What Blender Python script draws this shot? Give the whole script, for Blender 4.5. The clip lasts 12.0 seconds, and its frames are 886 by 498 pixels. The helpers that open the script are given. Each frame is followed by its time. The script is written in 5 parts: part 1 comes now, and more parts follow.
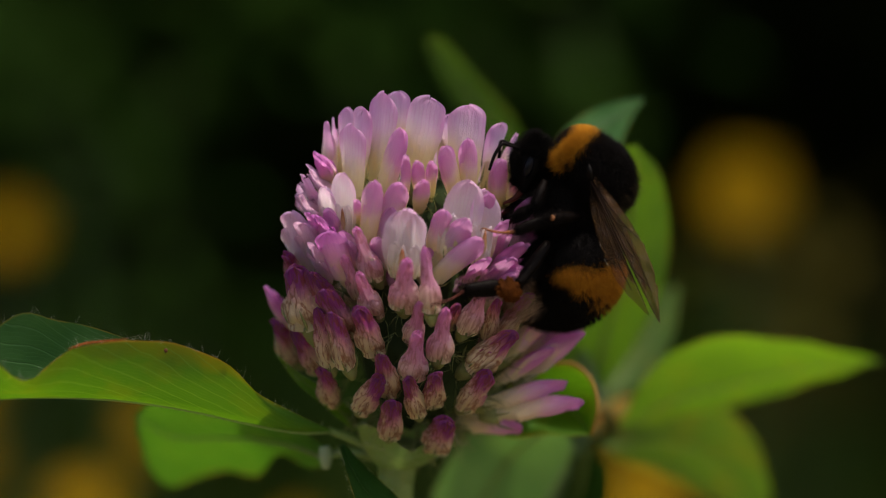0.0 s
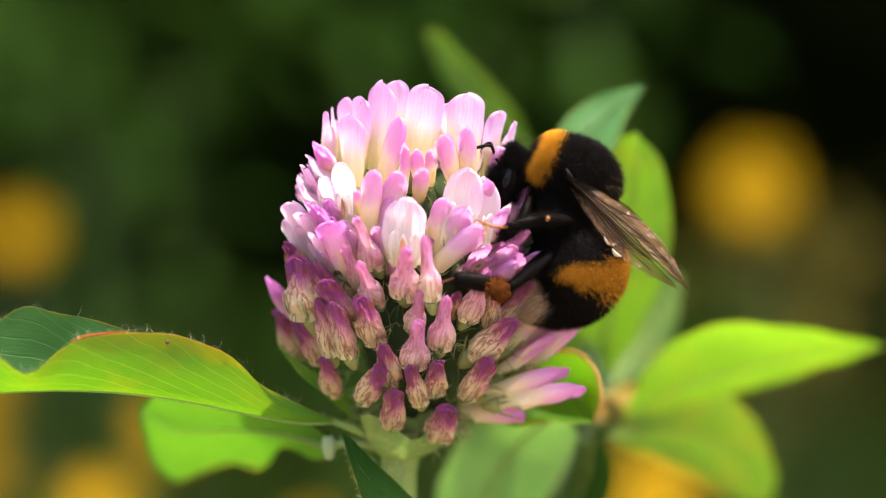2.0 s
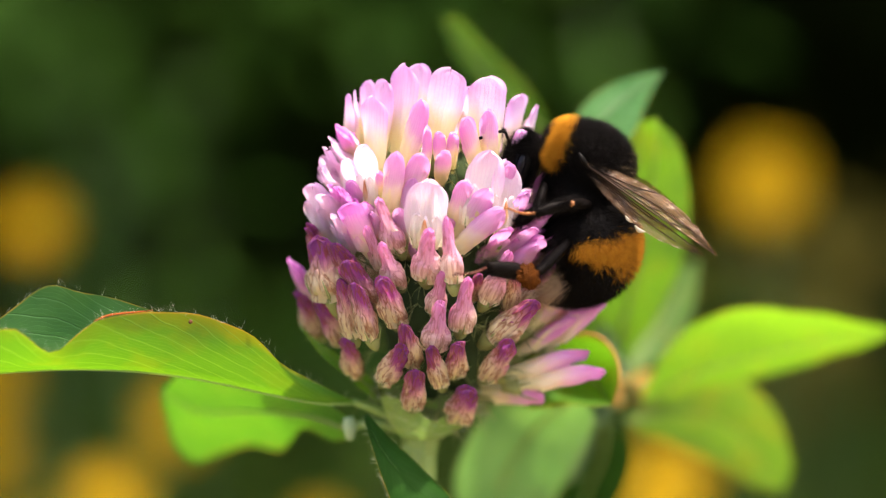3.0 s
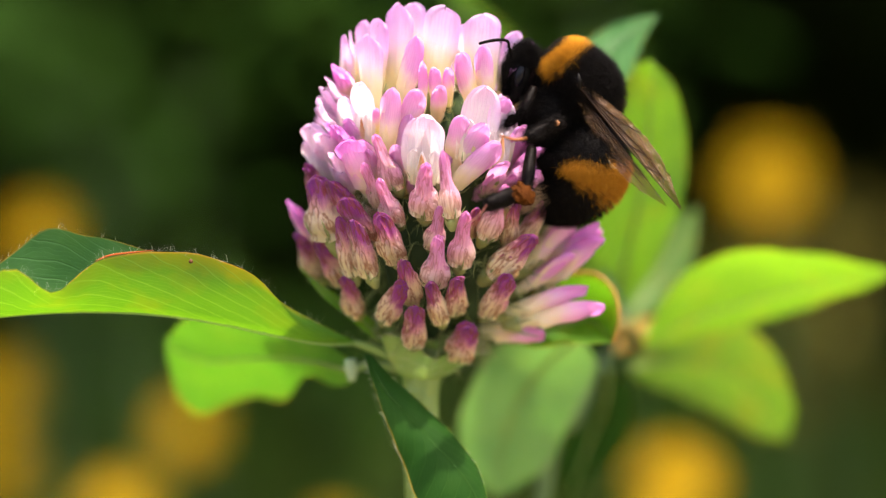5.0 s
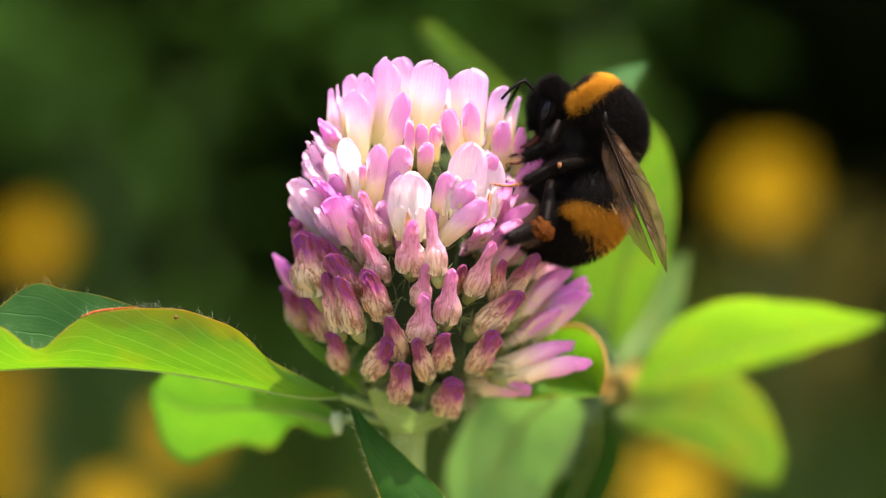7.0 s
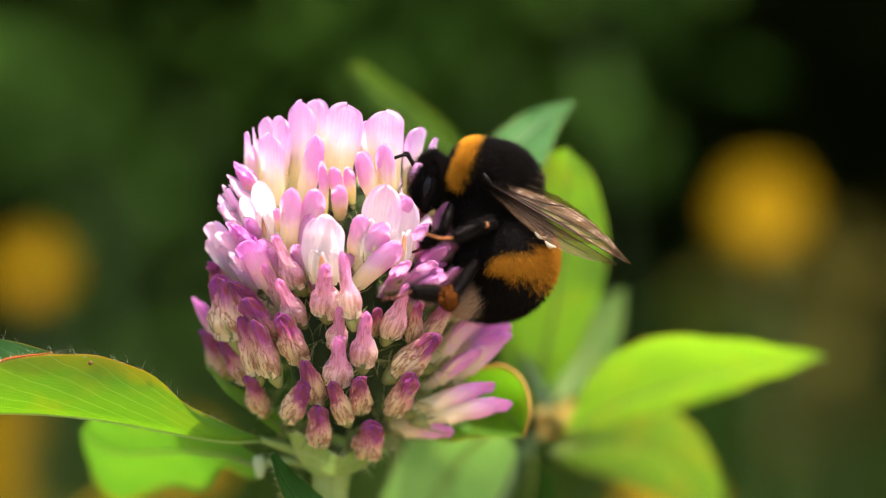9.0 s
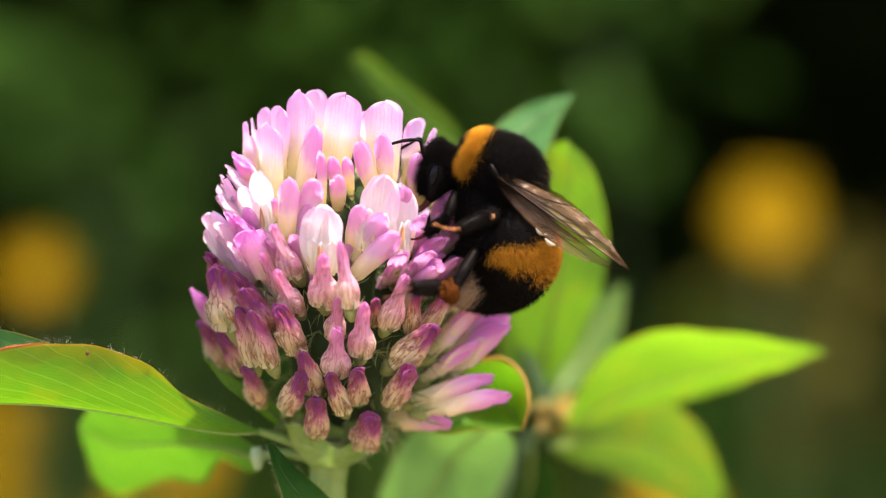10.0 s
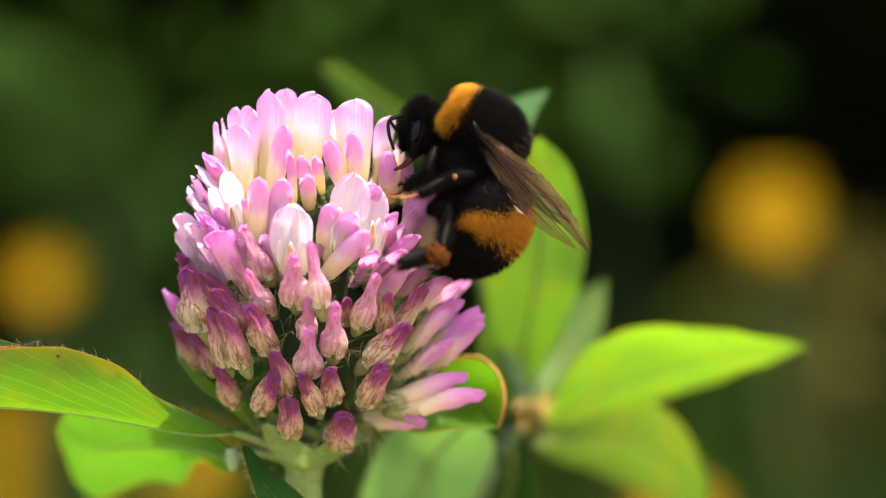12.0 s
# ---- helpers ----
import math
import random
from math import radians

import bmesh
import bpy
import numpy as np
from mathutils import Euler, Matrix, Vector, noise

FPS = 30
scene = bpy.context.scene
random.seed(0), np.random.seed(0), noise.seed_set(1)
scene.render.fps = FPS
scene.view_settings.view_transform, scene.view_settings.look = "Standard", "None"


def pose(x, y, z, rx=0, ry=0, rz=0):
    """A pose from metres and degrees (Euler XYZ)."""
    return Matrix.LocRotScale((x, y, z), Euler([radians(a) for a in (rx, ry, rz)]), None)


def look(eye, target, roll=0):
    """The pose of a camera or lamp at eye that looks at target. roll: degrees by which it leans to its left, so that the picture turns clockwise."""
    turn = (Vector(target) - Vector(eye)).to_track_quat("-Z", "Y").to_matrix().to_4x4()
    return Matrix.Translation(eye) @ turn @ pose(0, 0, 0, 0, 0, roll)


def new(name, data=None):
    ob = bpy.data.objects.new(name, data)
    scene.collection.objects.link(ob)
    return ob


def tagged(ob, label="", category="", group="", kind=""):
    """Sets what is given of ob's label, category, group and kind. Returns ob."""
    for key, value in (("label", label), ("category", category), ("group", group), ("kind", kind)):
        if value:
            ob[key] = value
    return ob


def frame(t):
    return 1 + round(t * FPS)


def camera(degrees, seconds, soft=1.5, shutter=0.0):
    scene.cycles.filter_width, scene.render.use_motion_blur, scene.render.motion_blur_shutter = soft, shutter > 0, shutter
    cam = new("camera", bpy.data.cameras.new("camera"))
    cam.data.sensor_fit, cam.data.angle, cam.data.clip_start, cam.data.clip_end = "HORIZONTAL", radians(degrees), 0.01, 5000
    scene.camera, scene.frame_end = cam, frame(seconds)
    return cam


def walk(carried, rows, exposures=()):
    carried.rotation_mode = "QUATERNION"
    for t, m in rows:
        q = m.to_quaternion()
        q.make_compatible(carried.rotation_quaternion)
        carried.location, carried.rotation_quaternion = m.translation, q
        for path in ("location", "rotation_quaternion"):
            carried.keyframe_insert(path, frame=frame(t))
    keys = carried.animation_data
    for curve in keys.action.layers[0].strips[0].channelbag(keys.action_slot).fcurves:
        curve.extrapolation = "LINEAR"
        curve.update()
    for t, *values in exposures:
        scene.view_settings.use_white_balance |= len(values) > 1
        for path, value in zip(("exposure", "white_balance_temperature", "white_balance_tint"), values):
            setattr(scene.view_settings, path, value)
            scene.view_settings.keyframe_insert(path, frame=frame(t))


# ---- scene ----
cam = camera(24.0, 12.0, soft=1.2)
cam.data.dof.use_dof = True
cam.data.dof.focus_distance = 0.1765
cam.data.dof.aperture_fstop = 9.3
PATH = [
    (0, -0.00024, -0.18222, 0.32614, 82.195, -0.423, -0.366),
    (0.5, 0.00127, -0.18274, 0.32549, 82.253, -0.003, -0.231),
    (1, 0.00257, -0.18331, 0.32533, 82.266, 0.326, -0.209),
    (1.5, 0.00209, -0.18332, 0.32542, 82.182, -0.024, -0.091),
    (2, 0.00074, -0.18248, 0.32504, 82.247, 0.297, -0.135),
    (2.5, 0.00001, -0.18247, 0.32556, 82.020, -0.005, 0.027),
    (3, -0.00035, -0.18383, 0.32401, 82.141, 0.027, 0.141),
    (3.5, 0.00049, -0.18450, 0.32259, 82.123, -0.144, 0.261),
    (3.7, 0.00102, -0.18586, 0.32158, 82.179, -0.422, 0.240),
    (5.3, -0.00009, -0.18567, 0.31697, 82.681, 1.273, 0.214),
    (5.5, -0.00105, -0.18557, 0.31868, 82.463, 0.562, 0.264),
    (6, -0.00073, -0.18472, 0.31977, 82.595, 0.975, 0.231),
    (6.5, -0.00025, -0.18459, 0.32120, 82.480, 0.324, 0.280),
    (7, 0.00150, -0.18446, 0.32214, 82.548, 0.873, 0.194),
    (7.5, 0.00507, -0.18517, 0.32109, 82.802, 0.982, 0.347),
    (7.7, 0.00655, -0.18599, 0.32044, 82.937, 1.225, 0.370),
    (9.3, 0.01142, -0.18297, 0.32417, 83.163, 1.495, 0.662),
    (9.5, 0.01210, -0.18283, 0.32309, 83.245, 1.303, 0.767),
    (10, 0.01083, -0.18307, 0.32226, 83.318, 1.361, 0.795),
    (10.5, 0.00702, -0.18274, 0.32183, 83.335, 0.747, 0.671),
    (11, 0.00487, -0.18313, 0.32132, 83.330, 0.296, 0.598),
    (11.5, 0.00900, -0.18293, 0.32025, 83.434, 0.951, 0.763),
    (12, 0.01425, -0.18244, 0.32163, 83.420, 2.059, 1.050),
]
walk(cam, [(t, pose(*p)) for t, *p in PATH],
     exposures=[(t, 1.84 + s, 7100, 16) for t, s in ((0.0, -1.85), (0.3, -1.3), (0.6, -0.8), (0.9, -0.35), (1.2, 0.0), (12.0, 0.0))])

# ---- daylight: high sun, almost overhead, a touch to the right ----
SUN_TO = Vector((0.26, -0.15, 0.95)).normalized()
sky = bpy.data.worlds.new("sky")
scene.world = sky
sky.use_nodes = True
sky_tex = sky.node_tree.nodes.new("ShaderNodeTexSky")
sky_tex.sky_type = "NISHITA"
sky_tex.sun_disc = False
sky_tex.air_density, sky_tex.dust_density, sky_tex.ozone_density = 0.7, 4.0, 0.6
sky_tex.sun_elevation = math.asin(SUN_TO.z)
sky_tex.sun_rotation = math.atan2(SUN_TO.x, SUN_TO.y)
sky.node_tree.nodes["Background"].inputs["Strength"].default_value = 0.215
sky.node_tree.links.new(sky_tex.outputs["Color"], sky.node_tree.nodes["Background"].inputs["Color"])
sun = new("sun", bpy.data.lights.new("sun", "SUN"))
sun.data.energy, sun.data.angle, sun.data.color = 2.75, radians(0.53), (1.0, 0.95, 0.86)
sun.matrix_world = look(SUN_TO * 5, (0, 0, 0))

# ---- helpers for meshes ----
MM = 0.001
HEAD = Vector((0, 0, 0.30))     # middle of the clover head


def at(p):
    """Metres from millimetres round the clover head."""
    return HEAD + Vector(p) * MM


def mesh_of(name, verts, faces, material, uvs=None, smooth=True):
    me = bpy.data.meshes.new(name)
    me.from_pydata([tuple(v) for v in verts], [], faces)
    if uvs is not None:
        layer = me.uv_layers.new(name="UVMap")
        for loop in me.loops:
            layer.data[loop.index].uv = uvs[loop.vertex_index]
    if smooth:
        me.polygons.foreach_set("use_smooth", [True] * len(me.polygons))
    for mat in material if isinstance(material, (list, tuple)) else [material]:
        me.materials.append(mat)
    return me


def part(name, me, parent, label="", m=None):
    ob = new(name, me)
    ob.parent = parent
    if m is not None:
        ob.matrix_basis = m
    return tagged(ob, label=label)


def thing(name, label, category, group="", kind="", me=None, m=None):
    ob = new(name, me)
    if m is not None:
        ob.matrix_basis = m
    return tagged(ob, label=label, category=category, group=group, kind=kind)


def spline(points, n):
    """n points along a smooth curve through the given ones."""
    p = [Vector(q) for q in points]
    p = [p[0] * 2 - p[1]] + p + [p[-1] * 2 - p[-2]]
    out, spans = [], len(p) - 3
    for i in range(n):
        s = i / (n - 1) * spans
        k = min(int(s), spans - 1)
        f, (a, b, c, d) = s - k, p[k:k + 4]
        out.append(0.5 * ((2 * b) + (c - a) * f + (2 * a - 5 * b + 4 * c - d) * f * f + (3 * b - a - 3 * c + d) * f ** 3))
    return out


def tube(name, points, radii, material, n=16, sides=10, unit=MM, flat=1.0):
    """A tapered round stalk along a curve, closed at both ends."""
    line = spline(points, n)
    rad = [r.x for r in spline([(r, 0, 0) for r in radii], n)]
    verts, faces, uvs = [], [], []
    side = Vector((0.31, 0.9, 0.2))
    for i, c in enumerate(line):
        ahead = (line[min(i + 1, n - 1)] - line[max(i - 1, 0)]).normalized()
        u = ahead.cross(side).normalized()
        v = ahead.cross(u)
        for k in range(sides):
            a = 2 * math.pi * k / sides
            verts.append((c + (u * math.cos(a) + v * math.sin(a) * flat) * max(rad[i], 1e-3)) * unit)
            uvs.append((i / (n - 1), k / sides))
    for i in range(n - 1):
        for k in range(sides):
            a, b = i * sides + k, i * sides + (k + 1) % sides
            faces.append((a, b, b + sides, a + sides))
    faces += [tuple(range(sides))[::-1], tuple(range((n - 1) * sides, n * sides))]
    return mesh_of(name, verts, faces, material, uvs)


# ---- materials ----
class Nodes:
    """Short hand for building a node material."""

    def __init__(self, name):
        self.mat = bpy.data.materials.new(name)
        self.mat.use_nodes = True
        self.tree = self.mat.node_tree
        self.bsdf = self.tree.nodes["Principled BSDF"]
        self.out = self.tree.nodes["Material Output"]
        self.coords = self.add("ShaderNodeTexCoord")

    def add(self, kind, **values):
        node = self.tree.nodes.new(kind)
        for key, value in values.items():
            if key in node.inputs:
                self.put(node.inputs[key], value)
            elif key == "operation":
                node.operation = value
            elif key == "data_type":
                node.data_type = value
            elif key == "blend_type":
                node.blend_type = value
            elif key == "feature":
                node.feature = value
        return node

    def put(self, socket, value):
        if isinstance(value, bpy.types.NodeSocket):
            self.tree.links.new(value, socket)
        else:
            socket.default_value = value

    def noise(self, scale, detail=3.0, where="Object", rough=0.55):
        return self.add("ShaderNodeTexNoise", Vector=self.coords.outputs[where], Scale=scale, Detail=detail, Roughness=rough).outputs["Fac"]

    def ramp(self, fac, *stops):
        node = self.add("ShaderNodeValToRGB", Fac=fac)
        e = node.color_ramp.elements
        while len(e) < len(stops):
            e.new(0.5)
        for el, (pos, col) in zip(e, stops):
            el.position = pos
            el.color = (*col, 1) if len(col) == 3 else col
        return node.outputs["Color"]

    def mix(self, fac, a, b, blend="MIX"):
        node = self.add("ShaderNodeMix", data_type="RGBA", blend_type=blend)
        self.put(node.inputs[0], fac)
        self.put(node.inputs[6], a if not isinstance(a, tuple) or len(a) == 4 else (*a, 1))
        self.put(node.inputs[7], b if not isinstance(b, tuple) or len(b) == 4 else (*b, 1))
        return node.outputs[2]

    def math(self, op, a, b=0.0, c=0.0):
        node = self.add("ShaderNodeMath", operation=op)
        for s, v in zip(node.inputs, (a, b, c)):
            self.put(s, v)
        return node.outputs[0]

    def split(self, where):
        node = self.add("ShaderNodeSeparateXYZ", Vector=self.coords.outputs[where])
        return node.outputs[0], node.outputs[1], node.outputs[2]

    def finish(self, color, rough=0.5, bump=None, bump_depth=0.0002, strength=0.5, thin=0.0, thin_color=None, **more):
        b = self.bsdf
        self.put(b.inputs["Base Color"], color if not isinstance(color, tuple) else (*color, 1))
        self.put(b.inputs["Roughness"], rough)
        for key, value in more.items():
            self.put(b.inputs[key.replace("_", " ")], value)
        if bump is not None:
            node = self.add("ShaderNodeBump", Height=bump, Strength=strength, Distance=bump_depth)
            self.put(b.inputs["Normal"], node.outputs[0])
        if thin:
            glow = self.add("ShaderNodeBsdfTranslucent", Color=thin_color if thin_color is not None else color)
            mix = self.add("ShaderNodeMixShader")
            self.put(mix.inputs[0], thin)
            self.tree.links.new(b.outputs[0], mix.inputs[1])
            self.tree.links.new(glow.outputs[0], mix.inputs[2])
            self.tree.links.new(mix.outputs[0], self.out.inputs["Surface"])
        return self.mat


def leaf_material(name, dark, light, through_light, thin=0.45, rim=(0.32, 0.22, 0.03), blotch=0.3, aged=0.0, gloss=0.22, veined=0.6):
    """Clover leaf: pale oblique veins, mottling, patchy yellowed margin, light shining through."""
    k = Nodes(name)
    u, v, _ = k.split("UV")
    away = k.math("ABSOLUTE", v)
    # veins leave the midrib at a slant, waver, and run out to the margin
    phase = k.math("ADD", k.math("MULTIPLY", u, 13.0), k.math("MULTIPLY", k.math("POWER", away, 0.85), -3.6))
    phase = k.math("ADD", phase, k.math("MULTIPLY", k.noise(110, 3), 1.5))
    line = k.math("ABSOLUTE", k.math("SUBTRACT", k.math("FRACT", phase), 0.5))
    vein = k.ramp(line, (0.0, (1, 1, 1)), (0.025, (0.5, 0.5, 0.5)), (0.06, (0, 0, 0)))
    phase2 = k.math("ADD", k.math("MULTIPLY", u, 34.0), k.math("MULTIPLY", away, -17.0))
    phase2 = k.math("ADD", phase2, k.math("MULTIPLY", k.noise(260, 3), 5.0))
    fine = k.ramp(k.math("ABSOLUTE", k.math("SUBTRACT", k.math("FRACT", phase2), 0.5)), (0.0, (0.32, 0.32, 0.32)), (0.09, (0, 0, 0)))
    mid = k.ramp(away, (0.0, (1, 1, 1)), (0.035, (0, 0, 0)))
    veins = k.mix(1.0, k.mix(1.0, vein, mid, "LIGHTEN"), fine, "LIGHTEN")
    patch = k.ramp(k.noise(160, 4), (0.35, (0, 0, 0)), (0.7, (1, 1, 1)))
    cells = k.noise(1500, 3)
    base = k.mix(patch, dark, light)
    base = k.mix(k.math("MULTIPLY", cells, 0.25), base, dark)
    yellow = k.math("MULTIPLY", k.ramp(k.noise(230, 4), (0.50, (0, 0, 0)), (0.66, (1, 1, 1))), blotch)
    if aged:
        margin = k.math("ADD", k.math("MULTIPLY", away, 0.62), k.math("MULTIPLY", k.noise(140, 4), 0.55))
        worn = k.math("MULTIPLY", k.ramp(margin, (0.75, (0, 0, 0)), (0.92, (1, 1, 1))), aged)
        worn = k.math("MULTIPLY", worn, k.ramp(u, (0.10, (1, 1, 1)), (0.45, (0.9, 0.9, 0.9)), (0.62, (0.25, 0.25, 0.25))))
        yellow = k.math("MAXIMUM", yellow, worn)
    base = k.mix(yellow, base, (light[0] * 2.6, light[1] * 1.2, light[2] * 0.6))
    edge = k.math("MULTIPLY", k.ramp(away, (0.975, (0, 0, 0)), (0.995, (1, 1, 1))), k.ramp(k.noise(330, 3), (0.36, (0.15, 0.15, 0.15)), (0.6, (1, 1, 1))))
    base = k.mix(edge, base, rim)
    pale = (light[0] * 1.9 + 0.02, light[1] * 1.6 + 0.015, light[2] * 1.7 + 0.008)
    color = k.mix(k.math("MULTIPLY", veins, veined), base, pale)
    t = through_light
    shine = k.mix(patch, t, (t[0] * 1.12, t[1] * 1.08, t[2]))
    shine = k.mix(yellow, shine, (t[0] * 3.6, t[1] * 1.05, t[2] * 0.6))
    shine = k.mix(k.math("MULTIPLY", veins, 0.7), shine, (t[0] * 1.9, t[1] * 1.3, t[2] * 4))
    shine = k.mix(edge, shine, (rim[0] * 1.2, rim[1], rim[2]))
    height = k.math("SUBTRACT", k.math("MULTIPLY", cells, 0.3), k.math("MULTIPLY", veins, 0.8))
    return k.finish(color, 0.46, height, 0.00012, 0.5, thin, shine, Specular_IOR_Level=gloss)


def stalk_material(name, a, b):
    k = Nodes(name)
    u, v, _ = k.split("UV")
    ribs = k.math("SINE", k.math("MULTIPLY", v, 50.0))
    col = k.mix(k.noise(350, 4), a, b)
    col = k.mix(k.math("MULTIPLY", k.noise(60, 2), 0.5), col, (b[0] * 1.3, b[1] * 1.1, b[2]))
    return k.finish(col, 0.5, k.math("ADD", ribs, k.noise(900)), 0.00008, 0.4, 0.25)


def petal_material(name, stops, streak, streak_at=0.45, thin=0.45, rough=0.5, dirt=0.0):
    """Petal: colour runs from the base (0) to the tip (1), with fine lengthwise streaks."""
    k = Nodes(name)
    x, y, z = k.split("Object")
    info = k.add("ShaderNodeObjectInfo")
    rnd = info.outputs["Random"]
    along = k.math("ADD", z, k.math("MULTIPLY", k.math("SUBTRACT", rnd, 0.5), 0.18))
    along = k.math("ADD", along, k.math("MULTIPLY", k.math("SUBTRACT", k.noise(3.5, 3), 0.5), 0.22))
    along = k.math("ADD", along, k.math("MULTIPLY", x, k.math("MULTIPLY", k.math("SINE", k.math("MULTIPLY", rnd, 40.0)), 0.35)))
    col = k.ramp(along, *stops)
    lines = k.math("SINE", k.math("ADD", k.math("MULTIPLY", x, 62.0), k.math("MULTIPLY", k.noise(4.0, 2), 9.0)))
    lines = k.ramp(lines, (0.35, (0, 0, 0)), (1.0, (1, 1, 1)))
    where = k.ramp(along, (streak_at - 0.12, (0, 0, 0)), (streak_at + 0.1, (1, 1, 1)), (0.86, (0.7, 0.7, 0.7)), (1.0, (0.1, 0.1, 0.1)))
    col = k.mix(k.math("MULTIPLY", k.math("MULTIPLY", lines, where), 0.28), col, streak)
    rimmed = k.math("MULTIPLY", k.ramp(k.math("ABSOLUTE", x), (0.26, (0, 0, 0)), (0.5, (1, 1, 1))), k.ramp(along, (0.35, (0, 0, 0)), (0.7, (0.55, 0.55, 0.55))))
    col = k.mix(rimmed, col, streak)
    if dirt:
        stretch = k.add("ShaderNodeMapping", Vector=k.coords.outputs["Object"], Scale=(3.4, 3.4, 0.9))
        crease = k.add("ShaderNodeTexNoise", Vector=stretch.outputs[0], Scale=1.3, Detail=2.0, Roughness=0.5).outputs["Fac"]
        crease = k.math("ABSOLUTE", k.math("SUBTRACT", crease, 0.5))
        line = k.ramp(crease, (0.0, (1, 1, 1)), (0.02, (0.8, 0.8, 0.8)), (0.05, (0, 0, 0)))
        col = k.mix(k.math("MULTIPLY", line, min(1.0, dirt * 1.3)), col, (0.38, 0.095, 0.016))
        col = k.mix(k.math("MULTIPLY", k.ramp(k.noise(3.0, 3, rough=0.6), (0.55, (0, 0, 0)), (0.64, (1, 1, 1))), dirt), col, (0.30, 0.075, 0.025))
        col = k.mix(k.math("MULTIPLY", k.ramp(k.noise(2.2, 3), (0.5, (0, 0, 0)), (0.7, (1, 1, 1))), dirt * 0.3), col, (0.62, 0.42, 0.26))
    grain = k.math("ADD", k.noise(30, 3), k.math("MULTIPLY", lines, 0.6))
    if dirt:
        grain = k.math("ADD", grain, k.math("MULTIPLY", k.ramp(crease, (0.0, (0, 0, 0)), (0.12, (1, 1, 1))), 2.0))
    return k.finish(col, rough, grain, 0.02, 0.35 + dirt * 0.4, thin, col, Specular_IOR_Level=0.35, Sheen_Weight=0.1)


def plain_material(name, a, b, scale, rough=0.6, thin=0.0, depth=0.0001, strength=0.4, **more):
    k = Nodes(name)
    col = k.mix(k.noise(scale, 4), a, b)
    more.setdefault("Specular_IOR_Level", 0.15)
    return k.finish(col, rough, k.noise(scale * 4, 3), depth, strength, thin, **more)


M_FRESH = petal_material("fresh_petal", [(0.0, (0.80, 0.76, 0.40)), (0.28, (0.90, 0.82, 0.52)), (0.44, (0.85, 0.76, 0.66)), (0.64, (0.84, 0.68, 0.78)), (0.84, (0.80, 0.50, 0.75)), (1.0, (0.77, 0.44, 0.72))], (0.72, 0.30, 0.62), streak_at=0.62, thin=0.57)
M_OPEN = petal_material("open_petal", [(0.0, (0.84, 0.78, 0.48)), (0.3, (0.90, 0.86, 0.80)), (0.74, (0.90, 0.80, 0.87)), (1.0, (0.84, 0.58, 0.80))], (0.83, 0.56, 0.79), streak_at=0.66, thin=0.56)
M_BUD = petal_material("bud_petal", [(0.0, (0.80, 0.76, 0.42)), (0.34, (0.92, 0.84, 0.56)), (0.54, (0.92, 0.79, 0.76)), (0.70, (0.84, 0.55, 0.76)), (1.0, (0.78, 0.40, 0.70))], (0.64, 0.24, 0.54), streak_at=0.62, thin=0.57)
M_BOTTLE = petal_material("fading_petal", [(0.0, (0.95, 0.87, 0.64)), (0.24, (0.95, 0.77, 0.68)), (0.44, (0.90, 0.56, 0.68)), (1.0, (0.78, 0.30, 0.66))], (0.62, 0.16, 0.48), dirt=0.36, thin=0.57)
M_WILT = petal_material("wilted_petal", [(0.0, (0.97, 0.88, 0.54)), (0.40, (0.96, 0.77, 0.54)), (0.58, (0.84, 0.40, 0.46)), (0.74, (0.50, 0.09, 0.36)), (1.0, (0.30, 0.04, 0.31))], (0.38, 0.05, 0.20), dirt=0.55, rough=0.42, thin=0.54)
M_SIDE = petal_material("side_petal", [(0.0, (0.86, 0.82, 0.50)), (0.34, (0.93, 0.80, 0.66)), (0.52, (0.92, 0.64, 0.79)), (0.8, (0.80, 0.38, 0.72)), (1.0, (0.72, 0.26, 0.66))], (0.58, 0.13, 0.54), streak_at=0.65, thin=0.58)
M_DEEP = petal_material("magenta_petal", [(0.0, (0.84, 0.72, 0.60)), (0.3, (0.88, 0.60, 0.74)), (0.65, (0.80, 0.40, 0.70)), (1.0, (0.72, 0.28, 0.63))], (0.56, 0.14, 0.48), thin=0.56)
M_PALE = petal_material("pale_frilled_petal", [(0.0, (0.92, 0.84, 0.64)), (0.3, (0.93, 0.79, 0.83)), (0.65, (0.90, 0.66, 0.82)), (1.0, (0.82, 0.52, 0.75))], (0.68, 0.34, 0.58), thin=0.56)
M_KEEL = petal_material("brown_keel", [(0.0, (0.80, 0.70, 0.40)), (0.45, (0.74, 0.52, 0.28)), (0.8, (0.52, 0.22, 0.08)), (1.0, (0.72, 0.46, 0.38))], (0.42, 0.16, 0.05), thin=0.4)
M_CALYX = plain_material("calyx", (0.16, 0.22, 0.06), (0.36, 0.36, 0.16), 500, 0.6, 0.25)
M_LEAF = leaf_material("leaf_green", (0.045, 0.13, 0.02), (0.075, 0.19, 0.025), (0.105, 0.30, 0.006), 0.46, blotch=0.2, aged=0.95, gloss=0.1, rim=(0.46, 0.28, 0.03))
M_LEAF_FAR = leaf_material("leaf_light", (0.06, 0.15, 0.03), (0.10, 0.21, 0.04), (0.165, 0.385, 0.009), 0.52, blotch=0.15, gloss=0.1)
# green darkened to carry the shade that the flower head casts
M_LEAF_DARK = leaf_material("leaf_dark_shade_painted", (0.007, 0.030, 0.004), (0.013, 0.046, 0.007), (0.03, 0.09, 0.006), 0.10, blotch=0.05, gloss=0.02, veined=0.15)
